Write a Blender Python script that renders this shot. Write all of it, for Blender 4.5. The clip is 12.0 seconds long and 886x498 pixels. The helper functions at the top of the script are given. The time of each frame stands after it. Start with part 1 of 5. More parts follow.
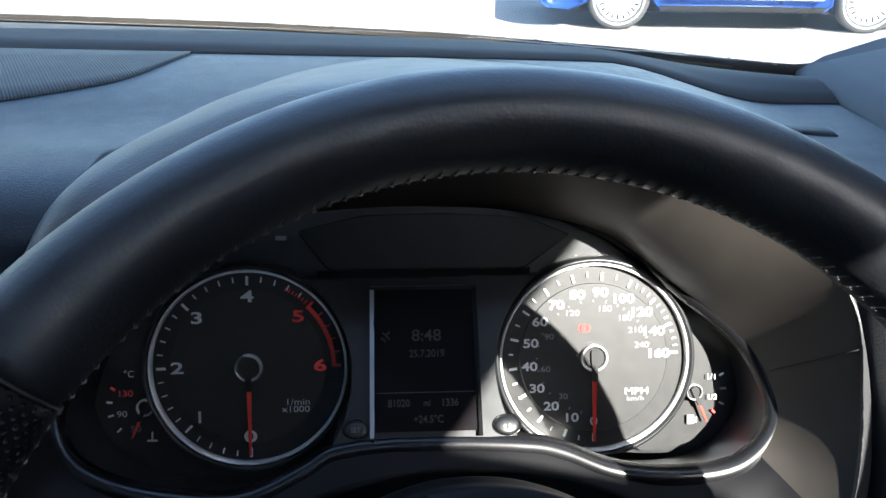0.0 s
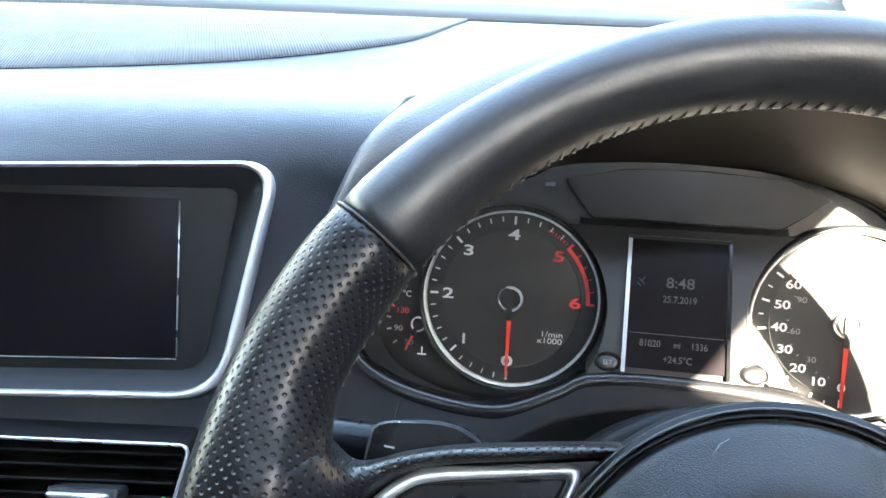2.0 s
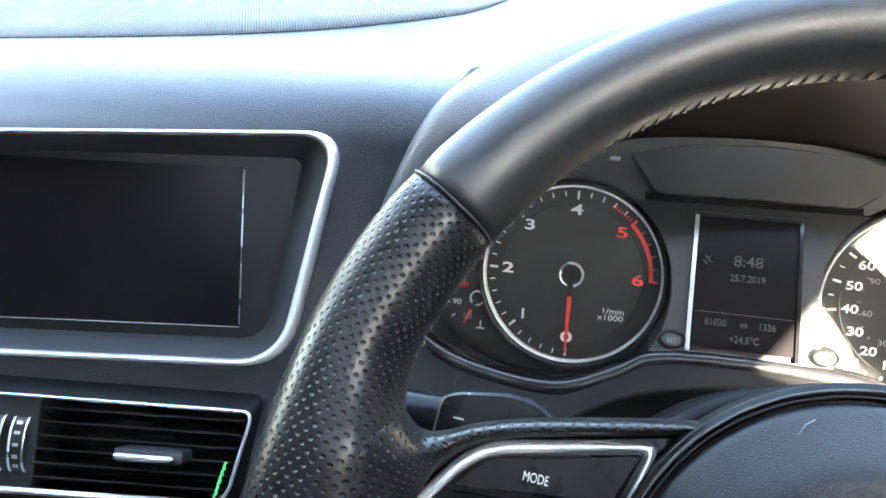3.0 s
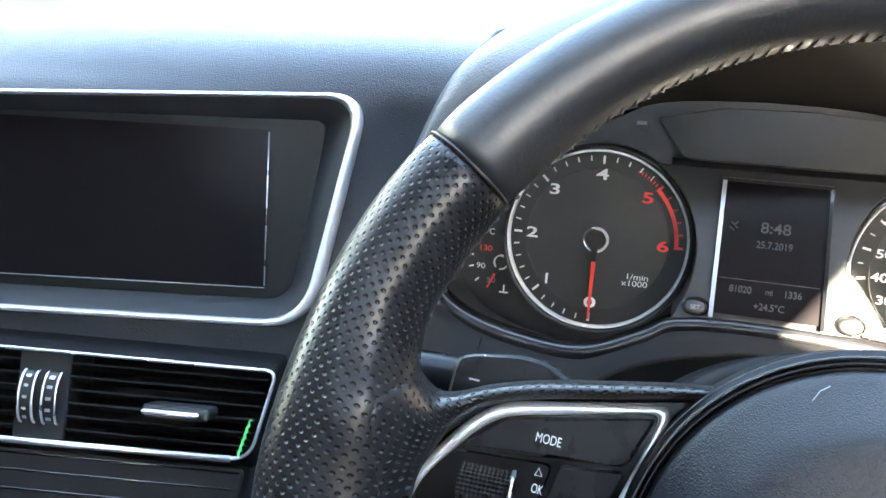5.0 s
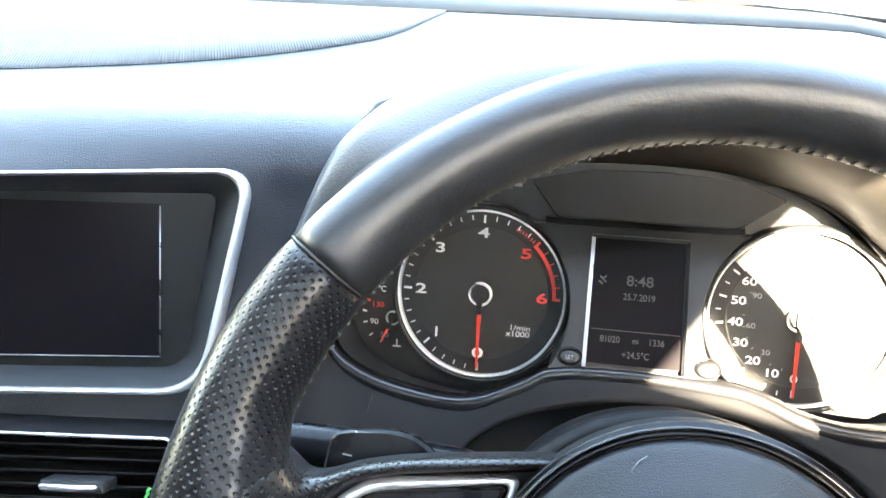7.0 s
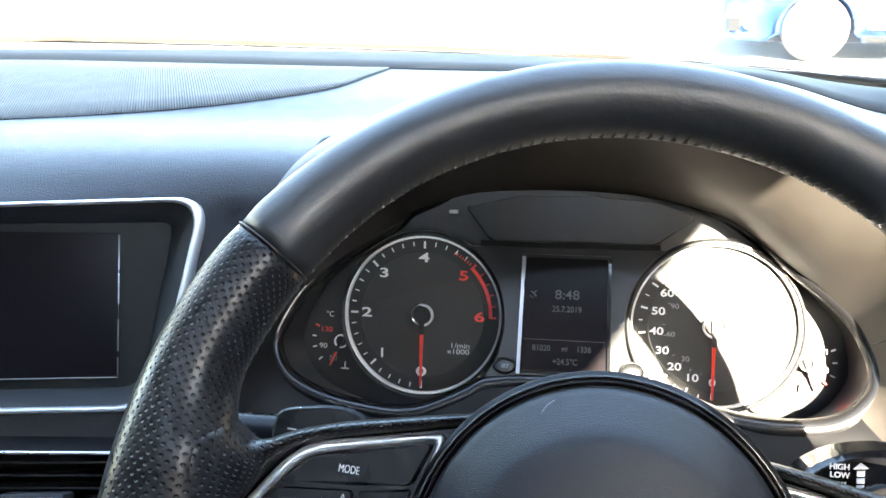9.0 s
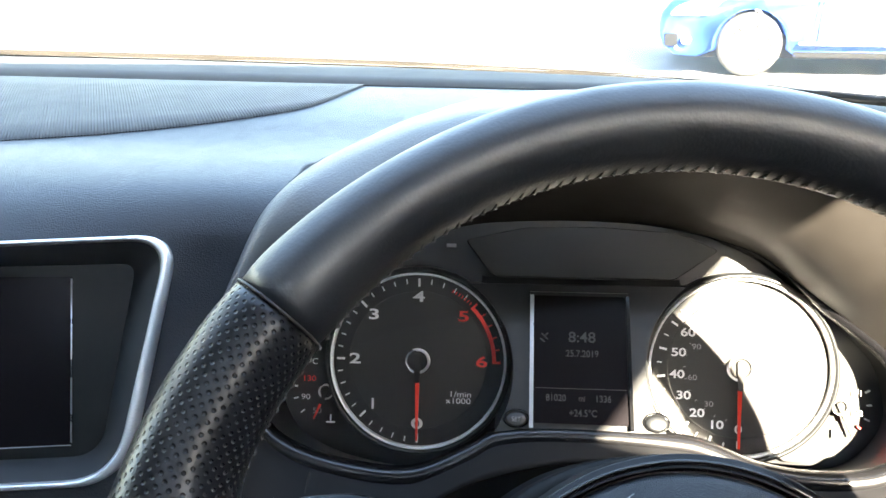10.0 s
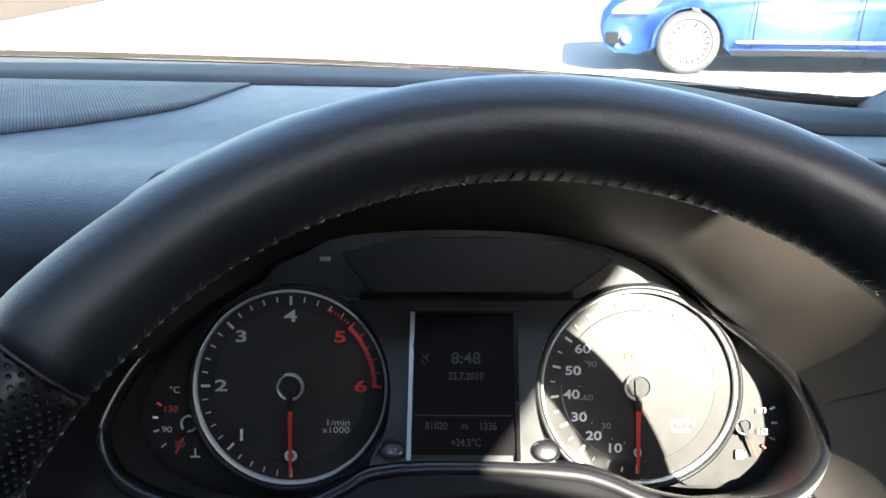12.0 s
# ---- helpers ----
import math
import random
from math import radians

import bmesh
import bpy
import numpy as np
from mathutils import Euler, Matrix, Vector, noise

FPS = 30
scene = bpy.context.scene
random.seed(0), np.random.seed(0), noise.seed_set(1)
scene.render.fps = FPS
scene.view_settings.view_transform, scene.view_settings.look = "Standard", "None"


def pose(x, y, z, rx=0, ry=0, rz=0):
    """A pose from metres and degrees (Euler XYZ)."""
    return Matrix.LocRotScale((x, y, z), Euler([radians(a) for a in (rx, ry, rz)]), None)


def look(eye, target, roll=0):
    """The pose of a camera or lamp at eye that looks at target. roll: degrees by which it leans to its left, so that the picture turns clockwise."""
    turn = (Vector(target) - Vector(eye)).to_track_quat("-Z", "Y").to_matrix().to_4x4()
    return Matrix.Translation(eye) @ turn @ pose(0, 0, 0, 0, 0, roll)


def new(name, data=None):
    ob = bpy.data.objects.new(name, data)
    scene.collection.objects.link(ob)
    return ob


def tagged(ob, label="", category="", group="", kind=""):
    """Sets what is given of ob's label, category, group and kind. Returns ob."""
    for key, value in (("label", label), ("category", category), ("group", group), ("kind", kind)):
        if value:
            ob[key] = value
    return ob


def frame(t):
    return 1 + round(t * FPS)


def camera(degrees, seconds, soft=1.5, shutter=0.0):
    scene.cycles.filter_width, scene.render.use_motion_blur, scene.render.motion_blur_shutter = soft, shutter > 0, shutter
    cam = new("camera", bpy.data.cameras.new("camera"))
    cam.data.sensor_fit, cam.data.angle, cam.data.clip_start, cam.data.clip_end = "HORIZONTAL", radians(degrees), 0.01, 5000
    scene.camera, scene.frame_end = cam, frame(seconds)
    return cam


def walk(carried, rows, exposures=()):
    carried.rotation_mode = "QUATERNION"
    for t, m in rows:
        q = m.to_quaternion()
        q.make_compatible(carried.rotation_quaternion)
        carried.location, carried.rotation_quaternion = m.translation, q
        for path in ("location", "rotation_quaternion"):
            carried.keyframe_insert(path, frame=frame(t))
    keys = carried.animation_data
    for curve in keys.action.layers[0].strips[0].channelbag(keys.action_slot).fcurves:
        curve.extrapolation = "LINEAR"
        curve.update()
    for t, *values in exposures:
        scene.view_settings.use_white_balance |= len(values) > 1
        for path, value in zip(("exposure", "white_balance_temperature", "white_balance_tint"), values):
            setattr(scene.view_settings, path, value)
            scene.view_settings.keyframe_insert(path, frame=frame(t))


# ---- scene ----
# All of the cabin is laid out in the frame of the instrument cluster: x right, y ahead, z up along the dial faces.
RIG = pose(0, 0, 1.05, -20, 0, 0)
cam = camera(55.82, 12.0)
ROWS = [
    (0.0, -0.0119, -0.431, 0.0889, -3.03, -3.87, -0.67),
    (0.5, -0.0337, -0.4739, 0.0777, 1.87, -3.77, 0.65),
    (1.0, -0.0348, -0.4842, 0.0765, 6.19, -3.83, 1.94),
    (1.5, -0.0369, -0.4748, 0.069, 9.1, -4.1, 2.81),
    (2.0, -0.0381, -0.4735, 0.0667, 11.1, -4.86, 3.33),
    (2.5, -0.0488, -0.4714, 0.064, 12.67, -5.73, 3.8),
    (3.0, -0.0484, -0.4727, 0.0639, 13.94, -6.65, 4.1),
    (3.5, -0.0492, -0.4728, 0.0621, 14.91, -7.44, 4.45),
    (3.7, -0.0508, -0.4734, 0.0599, 15.21, -7.66, 4.42),
    (5.3, -0.0365, -0.47, 0.064, 16.05, -9.28, 4.42),
    (5.5, -0.0206, -0.4642, 0.0646, 15.55, -9.25, 4.05),
    (6.0, -0.0036, -0.4604, 0.0649, 13.67, -9.08, 3.34),
    (6.5, -0.0174, -0.4774, 0.0889, 12.04, -8.7, 3.02),
    (7.0, -0.0178, -0.4868, 0.0924, 11.21, -7.71, 2.96),
    (7.2, -0.0129, -0.4961, 0.096, 11.1, -7.2, 2.98),
    (8.8, 0.0063, -0.5244, 0.0574, 9.66, -2.33, 2.07),
    (9.0, 0.0028, -0.5248, 0.0599, 8.77, -1.85, 1.73),
    (9.5, -0.025, -0.4529, 0.0646, 6.3, -1.1, 1.28),
    (10.0, -0.0365, -0.4758, 0.0715, 4.83, -0.85, 1.05),
    (10.5, -0.0526, -0.4855, 0.0744, 3.94, -0.8, 0.81),
    (11.0, -0.0245, -0.4766, 0.0738, 2.77, -0.85, 0.3),
    (11.5, -0.0377, -0.4727, 0.0757, 1.75, -0.83, 0.08),
    (12.0, -0.0003, -0.4321, 0.0785, 1.41, -0.87, 0.14),
]
EXPOSURES = [(0.0, 2.65, 6200, 6), (0.5, 3.43, 6400, 6), (1.0, 4.50, 7150, 6), (1.5, 5.12, 7700, 6), (2.0, 5.22, 7800, 6), (3.5, 5.37, 7950, 6), (5.3, 5.42, 7950, 6), (6.0, 5.42, 8000, 6), (6.5, 5.62, 8400, 6), (7.2, 5.72, 8500, 6), (9.0, 4.92, 7700, 6), (9.6, 4.57, 7650, 6), (10.0, 4.42, 7700, 6), (10.5, 3.97, 7300, 6), (12.0, 3.40, 6800, 6)]
walk(cam, [(t, RIG @ pose(x, y, z, 90 + p, 0, yaw) @ pose(0, 0, 0, 0, 0, roll)) for t, x, y, z, yaw, p, roll in ROWS], EXPOSURES)

# ---- light ----
SUN_AT = Vector((0.0925, -0.201, 0.150)).normalized()
world = bpy.data.worlds.new("sky")
scene.world = world
world.use_nodes = True
wn = world.node_tree.nodes
sky = wn.new("ShaderNodeTexSky")
sky.sky_type, sky.sun_disc = "NISHITA", False
sky.sun_elevation = math.asin(SUN_AT.z)
sky.sun_rotation = math.atan2(SUN_AT.x, SUN_AT.y)
world.node_tree.links.new(sky.outputs[0], wn["Background"].inputs[0])
wn["Background"].inputs[1].default_value = 0.15
sun = new("sun", bpy.data.lights.new("sun", "SUN"))
sun.data.energy, sun.data.angle, sun.data.color = 5.0, radians(0.5), (1.0, 0.93, 0.84)
sun.matrix_world = look(SUN_AT * 30, (0, 0, 0))

# ---- materials ----
def material(name, colour, rough=0.5, metal=0.0, grain=0.0, scale=400.0, vary=0.12, bump=0.15, coat=0.0, spec=0.5, stretch=(1, 1, 1), voronoi=False, worn=0.08):
    m = bpy.data.materials.new(name)
    m.use_nodes = True
    n, l = m.node_tree.nodes, m.node_tree.links
    b = n["Principled BSDF"]
    b.inputs["Roughness"].default_value, b.inputs["Metallic"].default_value = rough, metal
    b.inputs["Coat Weight"].default_value, b.inputs["Specular IOR Level"].default_value = coat, spec
    b.inputs["Coat Roughness"].default_value = 0.05
    co = n.new("ShaderNodeTexCoord")
    mp = n.new("ShaderNodeMapping")
    mp.inputs["Scale"].default_value = stretch
    l.new(co.outputs["Object"], mp.inputs[0])
    wear = n.new("ShaderNodeTexNoise")
    wear.inputs["Scale"].default_value, wear.inputs["Detail"].default_value = scale * 0.06, 6
    l.new(mp.outputs[0], wear.inputs["Vector"])
    mix = n.new("ShaderNodeMix")
    mix.data_type = "RGBA"
    lo, hi = [max(c * (1 - vary), 0) for c in colour], [min(c * (1 + vary), 1) for c in colour]
    mix.inputs[6].default_value, mix.inputs[7].default_value = (*lo, 1), (*hi, 1)
    l.new(wear.outputs[0], mix.inputs[0])
    l.new(mix.outputs[2], b.inputs["Base Color"])
    rr = n.new("ShaderNodeMapRange")
    rr.inputs[3].default_value, rr.inputs[4].default_value = max(rough - worn, 0.02), min(rough + worn, 1)
    l.new(wear.outputs[0], rr.inputs[0])
    l.new(rr.outputs[0], b.inputs["Roughness"])
    if grain:
        t = n.new("ShaderNodeTexVoronoi" if voronoi else "ShaderNodeTexNoise")
        t.inputs["Scale"].default_value = scale
        l.new(mp.outputs[0], t.inputs["Vector"])
        bp = n.new("ShaderNodeBump")
        bp.inputs["Strength"].default_value, bp.inputs["Distance"].default_value = grain, bump * 0.001
        l.new(t.outputs[0], bp.inputs["Height"])
        l.new(bp.outputs[0], b.inputs["Normal"])
    return m


def clear(name, tint=(1, 1, 1), gloss=1.0, ior=1.45):
    """A thin pane: clear straight through, with a Fresnel gloss on it."""
    m = bpy.data.materials.new(name)
    m.use_nodes = True
    n, l = m.node_tree.nodes, m.node_tree.links
    tr, gl, mx, fr, k = [n.new("ShaderNode" + s) for s in ("BsdfTransparent", "BsdfGlossy", "MixShader", "Fresnel", "Math")]
    tr.inputs[0].default_value = (*tint, 1)
    gl.inputs["Roughness"].default_value = 0.03
    fr.inputs[0].default_value = ior
    k.operation, k.inputs[1].default_value = "MULTIPLY", gloss
    l.new(fr.outputs[0], k.inputs[0])
    l.new(k.outputs[0], mx.inputs[0])
    l.new(tr.outputs[0], mx.inputs[1])
    l.new(gl.outputs[0], mx.inputs[2])
    l.new(mx.outputs[0], n["Material Output"].inputs[0])
    return m


def dotted(name, colour, pitch, rough):
    """Leather with punched holes on a staggered grid, laid by the UVs in metres."""
    m = material(name, colour, rough, 0, 0.2, 900, 0.2, 0.15, 0.0, 0.37, (1, 1, 1), True)
    n, l = m.node_tree.nodes, m.node_tree.links
    b = n["Principled BSDF"]
    uv = n.new("ShaderNodeUVMap")
    sc = n.new("ShaderNodeVectorMath")
    sc.operation, sc.inputs[1].default_value = "SCALE", (0, 0, 0)
    sc.inputs["Scale"].default_value = 1 / pitch
    l.new(uv.outputs[0], sc.inputs[0])
    best = None
    for off in ((0, 0, 0), (0.5, 0.5, 0)):
        a, f, c, d = [n.new("ShaderNodeVectorMath") for _ in range(4)]
        a.operation, f.operation, c.operation, d.operation = "ADD", "FRACTION", "SUBTRACT", "LENGTH"
        a.inputs[1].default_value, c.inputs[1].default_value = off, (0.5, 0.5, 0)
        l.new(sc.outputs[0], a.inputs[0])
        l.new(a.outputs[0], f.inputs[0])
        l.new(f.outputs[0], c.inputs[0])
        l.new(c.outputs[0], d.inputs[0])
        if best:
            mn = n.new("ShaderNodeMath")
            mn.operation = "MINIMUM"
            l.new(best.outputs["Value"], mn.inputs[0])
            l.new(d.outputs["Value"], mn.inputs[1])
            best = mn
        else:
            best = d
    mr = n.new("ShaderNodeMapRange")
    mr.interpolation_type = "SMOOTHSTEP"
    mr.inputs[1].default_value, mr.inputs[2].default_value = 0.07, 0.20
    l.new(best.outputs[0], mr.inputs[0])
    bp = n.new("ShaderNodeBump")
    bp.inputs["Strength"].default_value, bp.inputs["Distance"].default_value = 1.0, 0.0016
    l.new(mr.outputs[0], bp.inputs["Height"])
    # hole bottoms coloured paler than the leather, for the glints they catch
    pit = n.new("ShaderNodeMix")
    pit.data_type = "RGBA"
    pit.inputs[6].default_value = (0.022, 0.022, 0.024, 1)
    l.new(mr.outputs[0], pit.inputs[0])
    l.new(b.inputs["Base Color"].links[0].from_socket, pit.inputs[7])
    l.new(pit.outputs[2], b.inputs["Base Color"])
    old = b.inputs["Normal"].links[0].from_node
    l.new(old.outputs[0], bp.inputs["Normal"])
    l.new(bp.outputs[0], b.inputs["Normal"])
    return m


DASH = material("dash_soft_plastic", (0.0115, 0.015, 0.0218), 0.40, 0, 0.5, 1250, 0.15, 0.45, 0, 0.48, (1, 1, 1), True)
HOOD = material("hood_soft_plastic", (0.05, 0.05, 0.052), 0.45, 0, 0.5, 750, 0.15, 0.3, 0, 0.7, (1, 1, 1), True)
THROAT = material("hood_inner_plastic", (0.034, 0.030, 0.0265), 0.5, 0, 0.35, 1500, 0.15, 0.13, 0, 0.42, (1, 1, 1), True)
DEFROST = material("matt_grey_plastic", (0.036, 0.038, 0.042), 0.7, 0, 0.4, 900, 0.12, 0.2, 0, 0.3)
HARD = material("hard_black_plastic", (0.022, 0.023, 0.025), 0.42, 0, 0.3, 1500, 0.2, 0.1)
LOWER = material("smooth_black_plastic", (0.010, 0.010, 0.011), 0.55, 0, 0.15, 1500, 0.2, 0.05, 0, 0.3)
DULL = material("dull_black_plastic", (0.008, 0.008, 0.009), 0.55, 0, 0.2, 1500, 0.2, 0.08, 0, 0.18)
KEY = material("key_black", (0.007, 0.0075, 0.009), 0.28, 0, 0.1, 1500, 0.15, 0.03, 0, 0.18)
VENTBLACK = material("vent_black_plastic", (0.008, 0.008, 0.009), 0.42, 0, 0.1, 1500, 0.2, 0.03, 0, 0.18)
DIALRING = material("dial_ring_chrome", (0.95, 0.955, 0.96), 0.36, 0.35, 0, 250, 0.04)
RECESS = material("recess_black_plastic", (0.023, 0.024, 0.0265), 0.42, 0, 0.15, 1500, 0.2, 0.05, 0, 0.55)
HARDGLOSS = material("half_gloss_black", (0.008, 0.008, 0.009), 0.24, 0, 0, 600, 0.2)
MATT = material("matt_black", (0.012, 0.012, 0.012), 0.65, 0, 0.2, 2500, 0.1, 0.05)
GRILLE = material("speaker_grille", (0.030, 0.032, 0.036), 0.6, 0, 0.2, 900)
GN, GL = GRILLE.node_tree.nodes, GRILLE.node_tree.links
gw, gb, gc, gm = [GN.new("ShaderNode" + k) for k in ("TexWave", "Bump", "TexCoord", "Mapping")]
gm.inputs["Rotation"].default_value = (0, 0, radians(-28))
gw.inputs["Scale"].default_value, gw.inputs["Distortion"].default_value = 165.0, 0.0
gb.inputs["Strength"].default_value, gb.inputs["Distance"].default_value = 1.0, 0.00045
GL.new(gc.outputs["Object"], gm.inputs[0])
GL.new(gm.outputs[0], gw.inputs["Vector"])
GL.new(gw.outputs["Fac"], gb.inputs["Height"])
GL.new(gb.outputs[0], GN["Principled BSDF"].inputs["Normal"])
LEATHER = material("smooth_black_leather", (0.012, 0.0132, 0.016), 0.44, 0, 0.3, 900, 0.35, 0.16, 0, 0.88, (1, 1, 1), True, 0.17)
# soft creases and dents in the worn leather
LN, LL = LEATHER.node_tree.nodes, LEATHER.node_tree.links
ln, lb, lc = [LN.new("ShaderNode" + k) for k in ("TexNoise", "Bump", "TexCoord")]
ln.inputs["Scale"].default_value, ln.inputs["Detail"].default_value, ln.inputs["Distortion"].default_value = 95.0, 5.0, 0.6
lb.inputs["Strength"].default_value, lb.inputs["Distance"].default_value = 0.17, 0.0012
LL.new(lc.outputs["Object"], ln.inputs["Vector"])
LL.new(ln.outputs["Fac"], lb.inputs["Height"])
LL.new(LN["Principled BSDF"].inputs["Normal"].links[0].from_socket, lb.inputs["Normal"])
LL.new(lb.outputs[0], LN["Principled BSDF"].inputs["Normal"])
AIRBAG = material("grained_black_leatherette", (0.0105, 0.0125, 0.017), 0.34, 0, 0.6, 1900, 0.15, 0.5, 0, 0.38)
PERF = dotted("perforated_black_leather", (0.009, 0.009, 0.011), 0.0037, 0.31)
PIPING = material("worn_piping", (0.03, 0.025, 0.022), 0.5, 0, 0.3, 900, 0.3)
THREAD = material("grey_thread", (0.11, 0.105, 0.10), 0.7, 0, 0.3, 3000)
PIANO = material("gloss_black", (0.008, 0.008, 0.009), 0.08, 0, 0, 300, 0.2, 0.1, 0.6)
SHINE = material("deep_gloss_black", (0.006, 0.006, 0.007), 0.14, 0, 0, 300, 0.2, 0.1, 0.0, 0.22)
SMOKED = material("smoked_black_plastic", (0.005, 0.006, 0.006), 0.4, 0, 0.1, 900, 0.2, 0.03, 0.0, 0.36)
SATIN = material("satin_black", (0.0135, 0.0145, 0.016), 0.36, 0, 0.15, 1500, 0.15, 0.05, 0, 0.52)
BRIGHT = material("bright_chrome", (0.92, 0.93, 0.94), 0.3, 0.72, 0, 250, 0.04)
CHROME = material("satin_chrome", (0.8, 0.81, 0.83), 0.28, 0.85, 0, 250, 0.06)
SILVER = material("silver_paint", (0.62, 0.63, 0.65), 0.28, 0.8, 0.1, 900, 0.06)
DIAL = material("dial_black", (0.0135, 0.0133, 0.013), 0.44, 0, 0.2, 2500, 0.12, 0.05, 0, 0.55)
DIALRIM = material("dial_dark_grey", (0.019, 0.0188, 0.0185), 0.42, 0, 0.2, 2500, 0.12, 0.05, 0, 0.6)
WHITE = material("white_print", (0.78, 0.79, 0.8), 0.6, 0, 0, 500, 0.04)
GREY = material("grey_print", (0.28, 0.28, 0.29), 0.6, 0, 0, 500, 0.05)
FAINT = material("faint_display_print", (0.038, 0.038, 0.039), 0.5, 0, 0, 500, 0.05)
RED = material("red_print", (0.88, 0.05, 0.04), 0.5, 0, 0, 500, 0.05)
NEEDLE = material("red_needle", (0.75, 0.04, 0.02), 0.4, 0, 0, 500, 0.05)
LCD = material("dark_screen", (0.0068, 0.0057, 0.0068), 0.18, 0, 0, 120, 0.25, 0.1, 0.0, 0.14)
BAR = material("smoked_panel", (0.026, 0.026, 0.026), 0.2, 0, 0, 120, 0.2)
GREEN = material("green_plastic", (0.08, 0.6, 0.15), 0.5, 0, 0, 500, 0.1)
HEADLINER = material("grey_headliner", (0.37, 0.43, 0.51), 0.95, 0, 0.4, 900, 0.06)
REAR = material("dark_rear_trim", (0.06, 0.068, 0.082), 0.95, 0, 0.3, 900, 0.1)
TRIM = material("dark_trim", (0.05, 0.054, 0.062), 0.55, 0, 0.4, 900, 0.12)
RUBBER = material("black_rubber", (0.02, 0.02, 0.02), 0.75, 0, 0.3, 600, 0.2)
SEAL = material("dusty_seal", (0.045, 0.036, 0.027), 0.85, 0, 0.5, 300, 0.5)
DEBRIS = material("dry_leaf_debris", (0.24, 0.16, 0.07), 0.9, 0, 0.3, 300, 0.5)
CONCRETE = material("pale_concrete", (0.5, 0.48, 0.45), 0.9, 0, 0.5, 6, 0.14, 4.0)
BLUE = material("blue_car_paint", (0.030, 0.092, 0.36), 0.28, 0.25, 0, 6, 0.08, 0.1, 0.8)
CARBLACK = material("car_black_plastic", (0.008, 0.008, 0.009), 0.6, 0, 0, 20, 0.1)
TYRE = material("tyre_rubber", (0.10, 0.10, 0.10), 0.85, 0, 0.4, 60, 0.15)
ALLOY = material("alloy_wheel", (0.62, 0.62, 0.62), 0.4, 0.2, 0, 20, 0.06)
LAMPGLASS = material("clear_lamp", (0.75, 0.78, 0.8), 0.1, 0.1, 0, 20, 0.05, 0.1, 0.5)
CARGLASS = material("car_glass", (0.02, 0.025, 0.03), 0.05, 0, 0, 5, 0.1)
STONEWALL = material("beige_masonry", (0.13, 0.10, 0.07), 0.9, 0, 0.5, 8, 0.2, 5.0)
# translucent sheet for the added roof panel that fills the cabin with daylight
ROOFFILL = bpy.data.materials.new("translucent_roof_fill")
ROOFFILL.use_nodes = True
bn, bl = ROOFFILL.node_tree.nodes, ROOFFILL.node_tree.links
bt, bd, bm_ = [bn.new("ShaderNode" + k) for k in ("BsdfTranslucent", "BsdfDiffuse", "MixShader")]
bt.inputs[0].default_value, bd.inputs[0].default_value = (0.36, 0.41, 0.48, 1), (0.5, 0.5, 0.5, 1)
bm_.inputs[0].default_value = 0.35
bl.new(bt.outputs[0], bm_.inputs[1])
bl.new(bd.outputs[0], bm_.inputs[2])
bl.new(bm_.outputs[0], bn["Material Output"].inputs[0])
PANE = clear("clear_glass", (0.93, 0.96, 0.95), 0.6)
COVER = clear("cluster_cover", (0.97, 0.97, 0.97), 0.45)


# ---- shapes ----
def geo(verts, faces, smooth=True, uvs=None):
    bm = bmesh.new()
    vs = [bm.verts.new(v) for v in verts]
    for f in faces:
        try:
            bm.faces.new([vs[i] for i in f]).smooth = smooth
        except ValueError:
            pass
    if uvs:
        lay = bm.loops.layers.uv.new("UVMap")
        for f in bm.faces:
            for lp in f.loops:
                lp[lay].uv = uvs[lp.vert.index] if lp.vert.index >= 0 else (0, 0)
    return bm


def part(name, bm, mat, parent=None, label="", normals=True):
    """One mesh object from a bmesh, under its thing."""
    if normals:
        bmesh.ops.recalc_face_normals(bm, faces=bm.faces[:])
    me = bpy.data.meshes.new(name)
    bm.to_mesh(me)
    bm.free()
    me.materials.append(mat)
    ob = new(name, me)
    ob.parent = parent
    if label:
        ob["label"] = label
    return ob


def share(name, me, parent, m, label=""):
    ob = new(name, me)
    ob.parent, ob.matrix_basis = parent, m
    if label:
        ob["label"] = label
    return ob


def thing(name, label, category, m=None, group="", kind=""):
    ob = tagged(new(name), label, category, group, kind)
    ob.matrix_basis = RIG if m is None else m
    return ob


def curve_through(pts, n, closed=False, even=False):
    """n points on a smooth curve through pts; even: tangents weighted by the spacing, for uneven spacing."""
    p = [Vector(q) for q in pts]
    k, out = len(p), []
    segs = k if closed else k - 1
    for i in range(n):
        s = i / n * segs if closed else i / (n - 1) * segs
        j = min(int(s), segs - 1)
        f = s - j
        g = lambda a: p[a % k] if closed else p[max(0, min(k - 1, a))]
        a, b, c, d = g(j - 1), g(j), g(j + 1), g(j + 2)
        if even:
            e, g_, h = [max(1e-5, (v - u).length) ** 0.5 for u, v in ((a, b), (b, c), (c, d))]
            ma = ((b - a) / e - (c - a) / (e + g_) + (c - b) / g_) * g_
            mb = ((c - b) / g_ - (d - b) / (g_ + h) + (d - c) / h) * g_
            out.append((2 * f ** 3 - 3 * f * f + 1) * b + (f ** 3 - 2 * f * f + f) * ma + (3 * f * f - 2 * f ** 3) * c + (f ** 3 - f * f) * mb)
            continue
        out.append(0.5 * (2 * b + (c - a) * f + (2 * a - 5 * b + 4 * c - d) * f * f + (3 * b - a - 3 * c + d) * f ** 3))
    return out


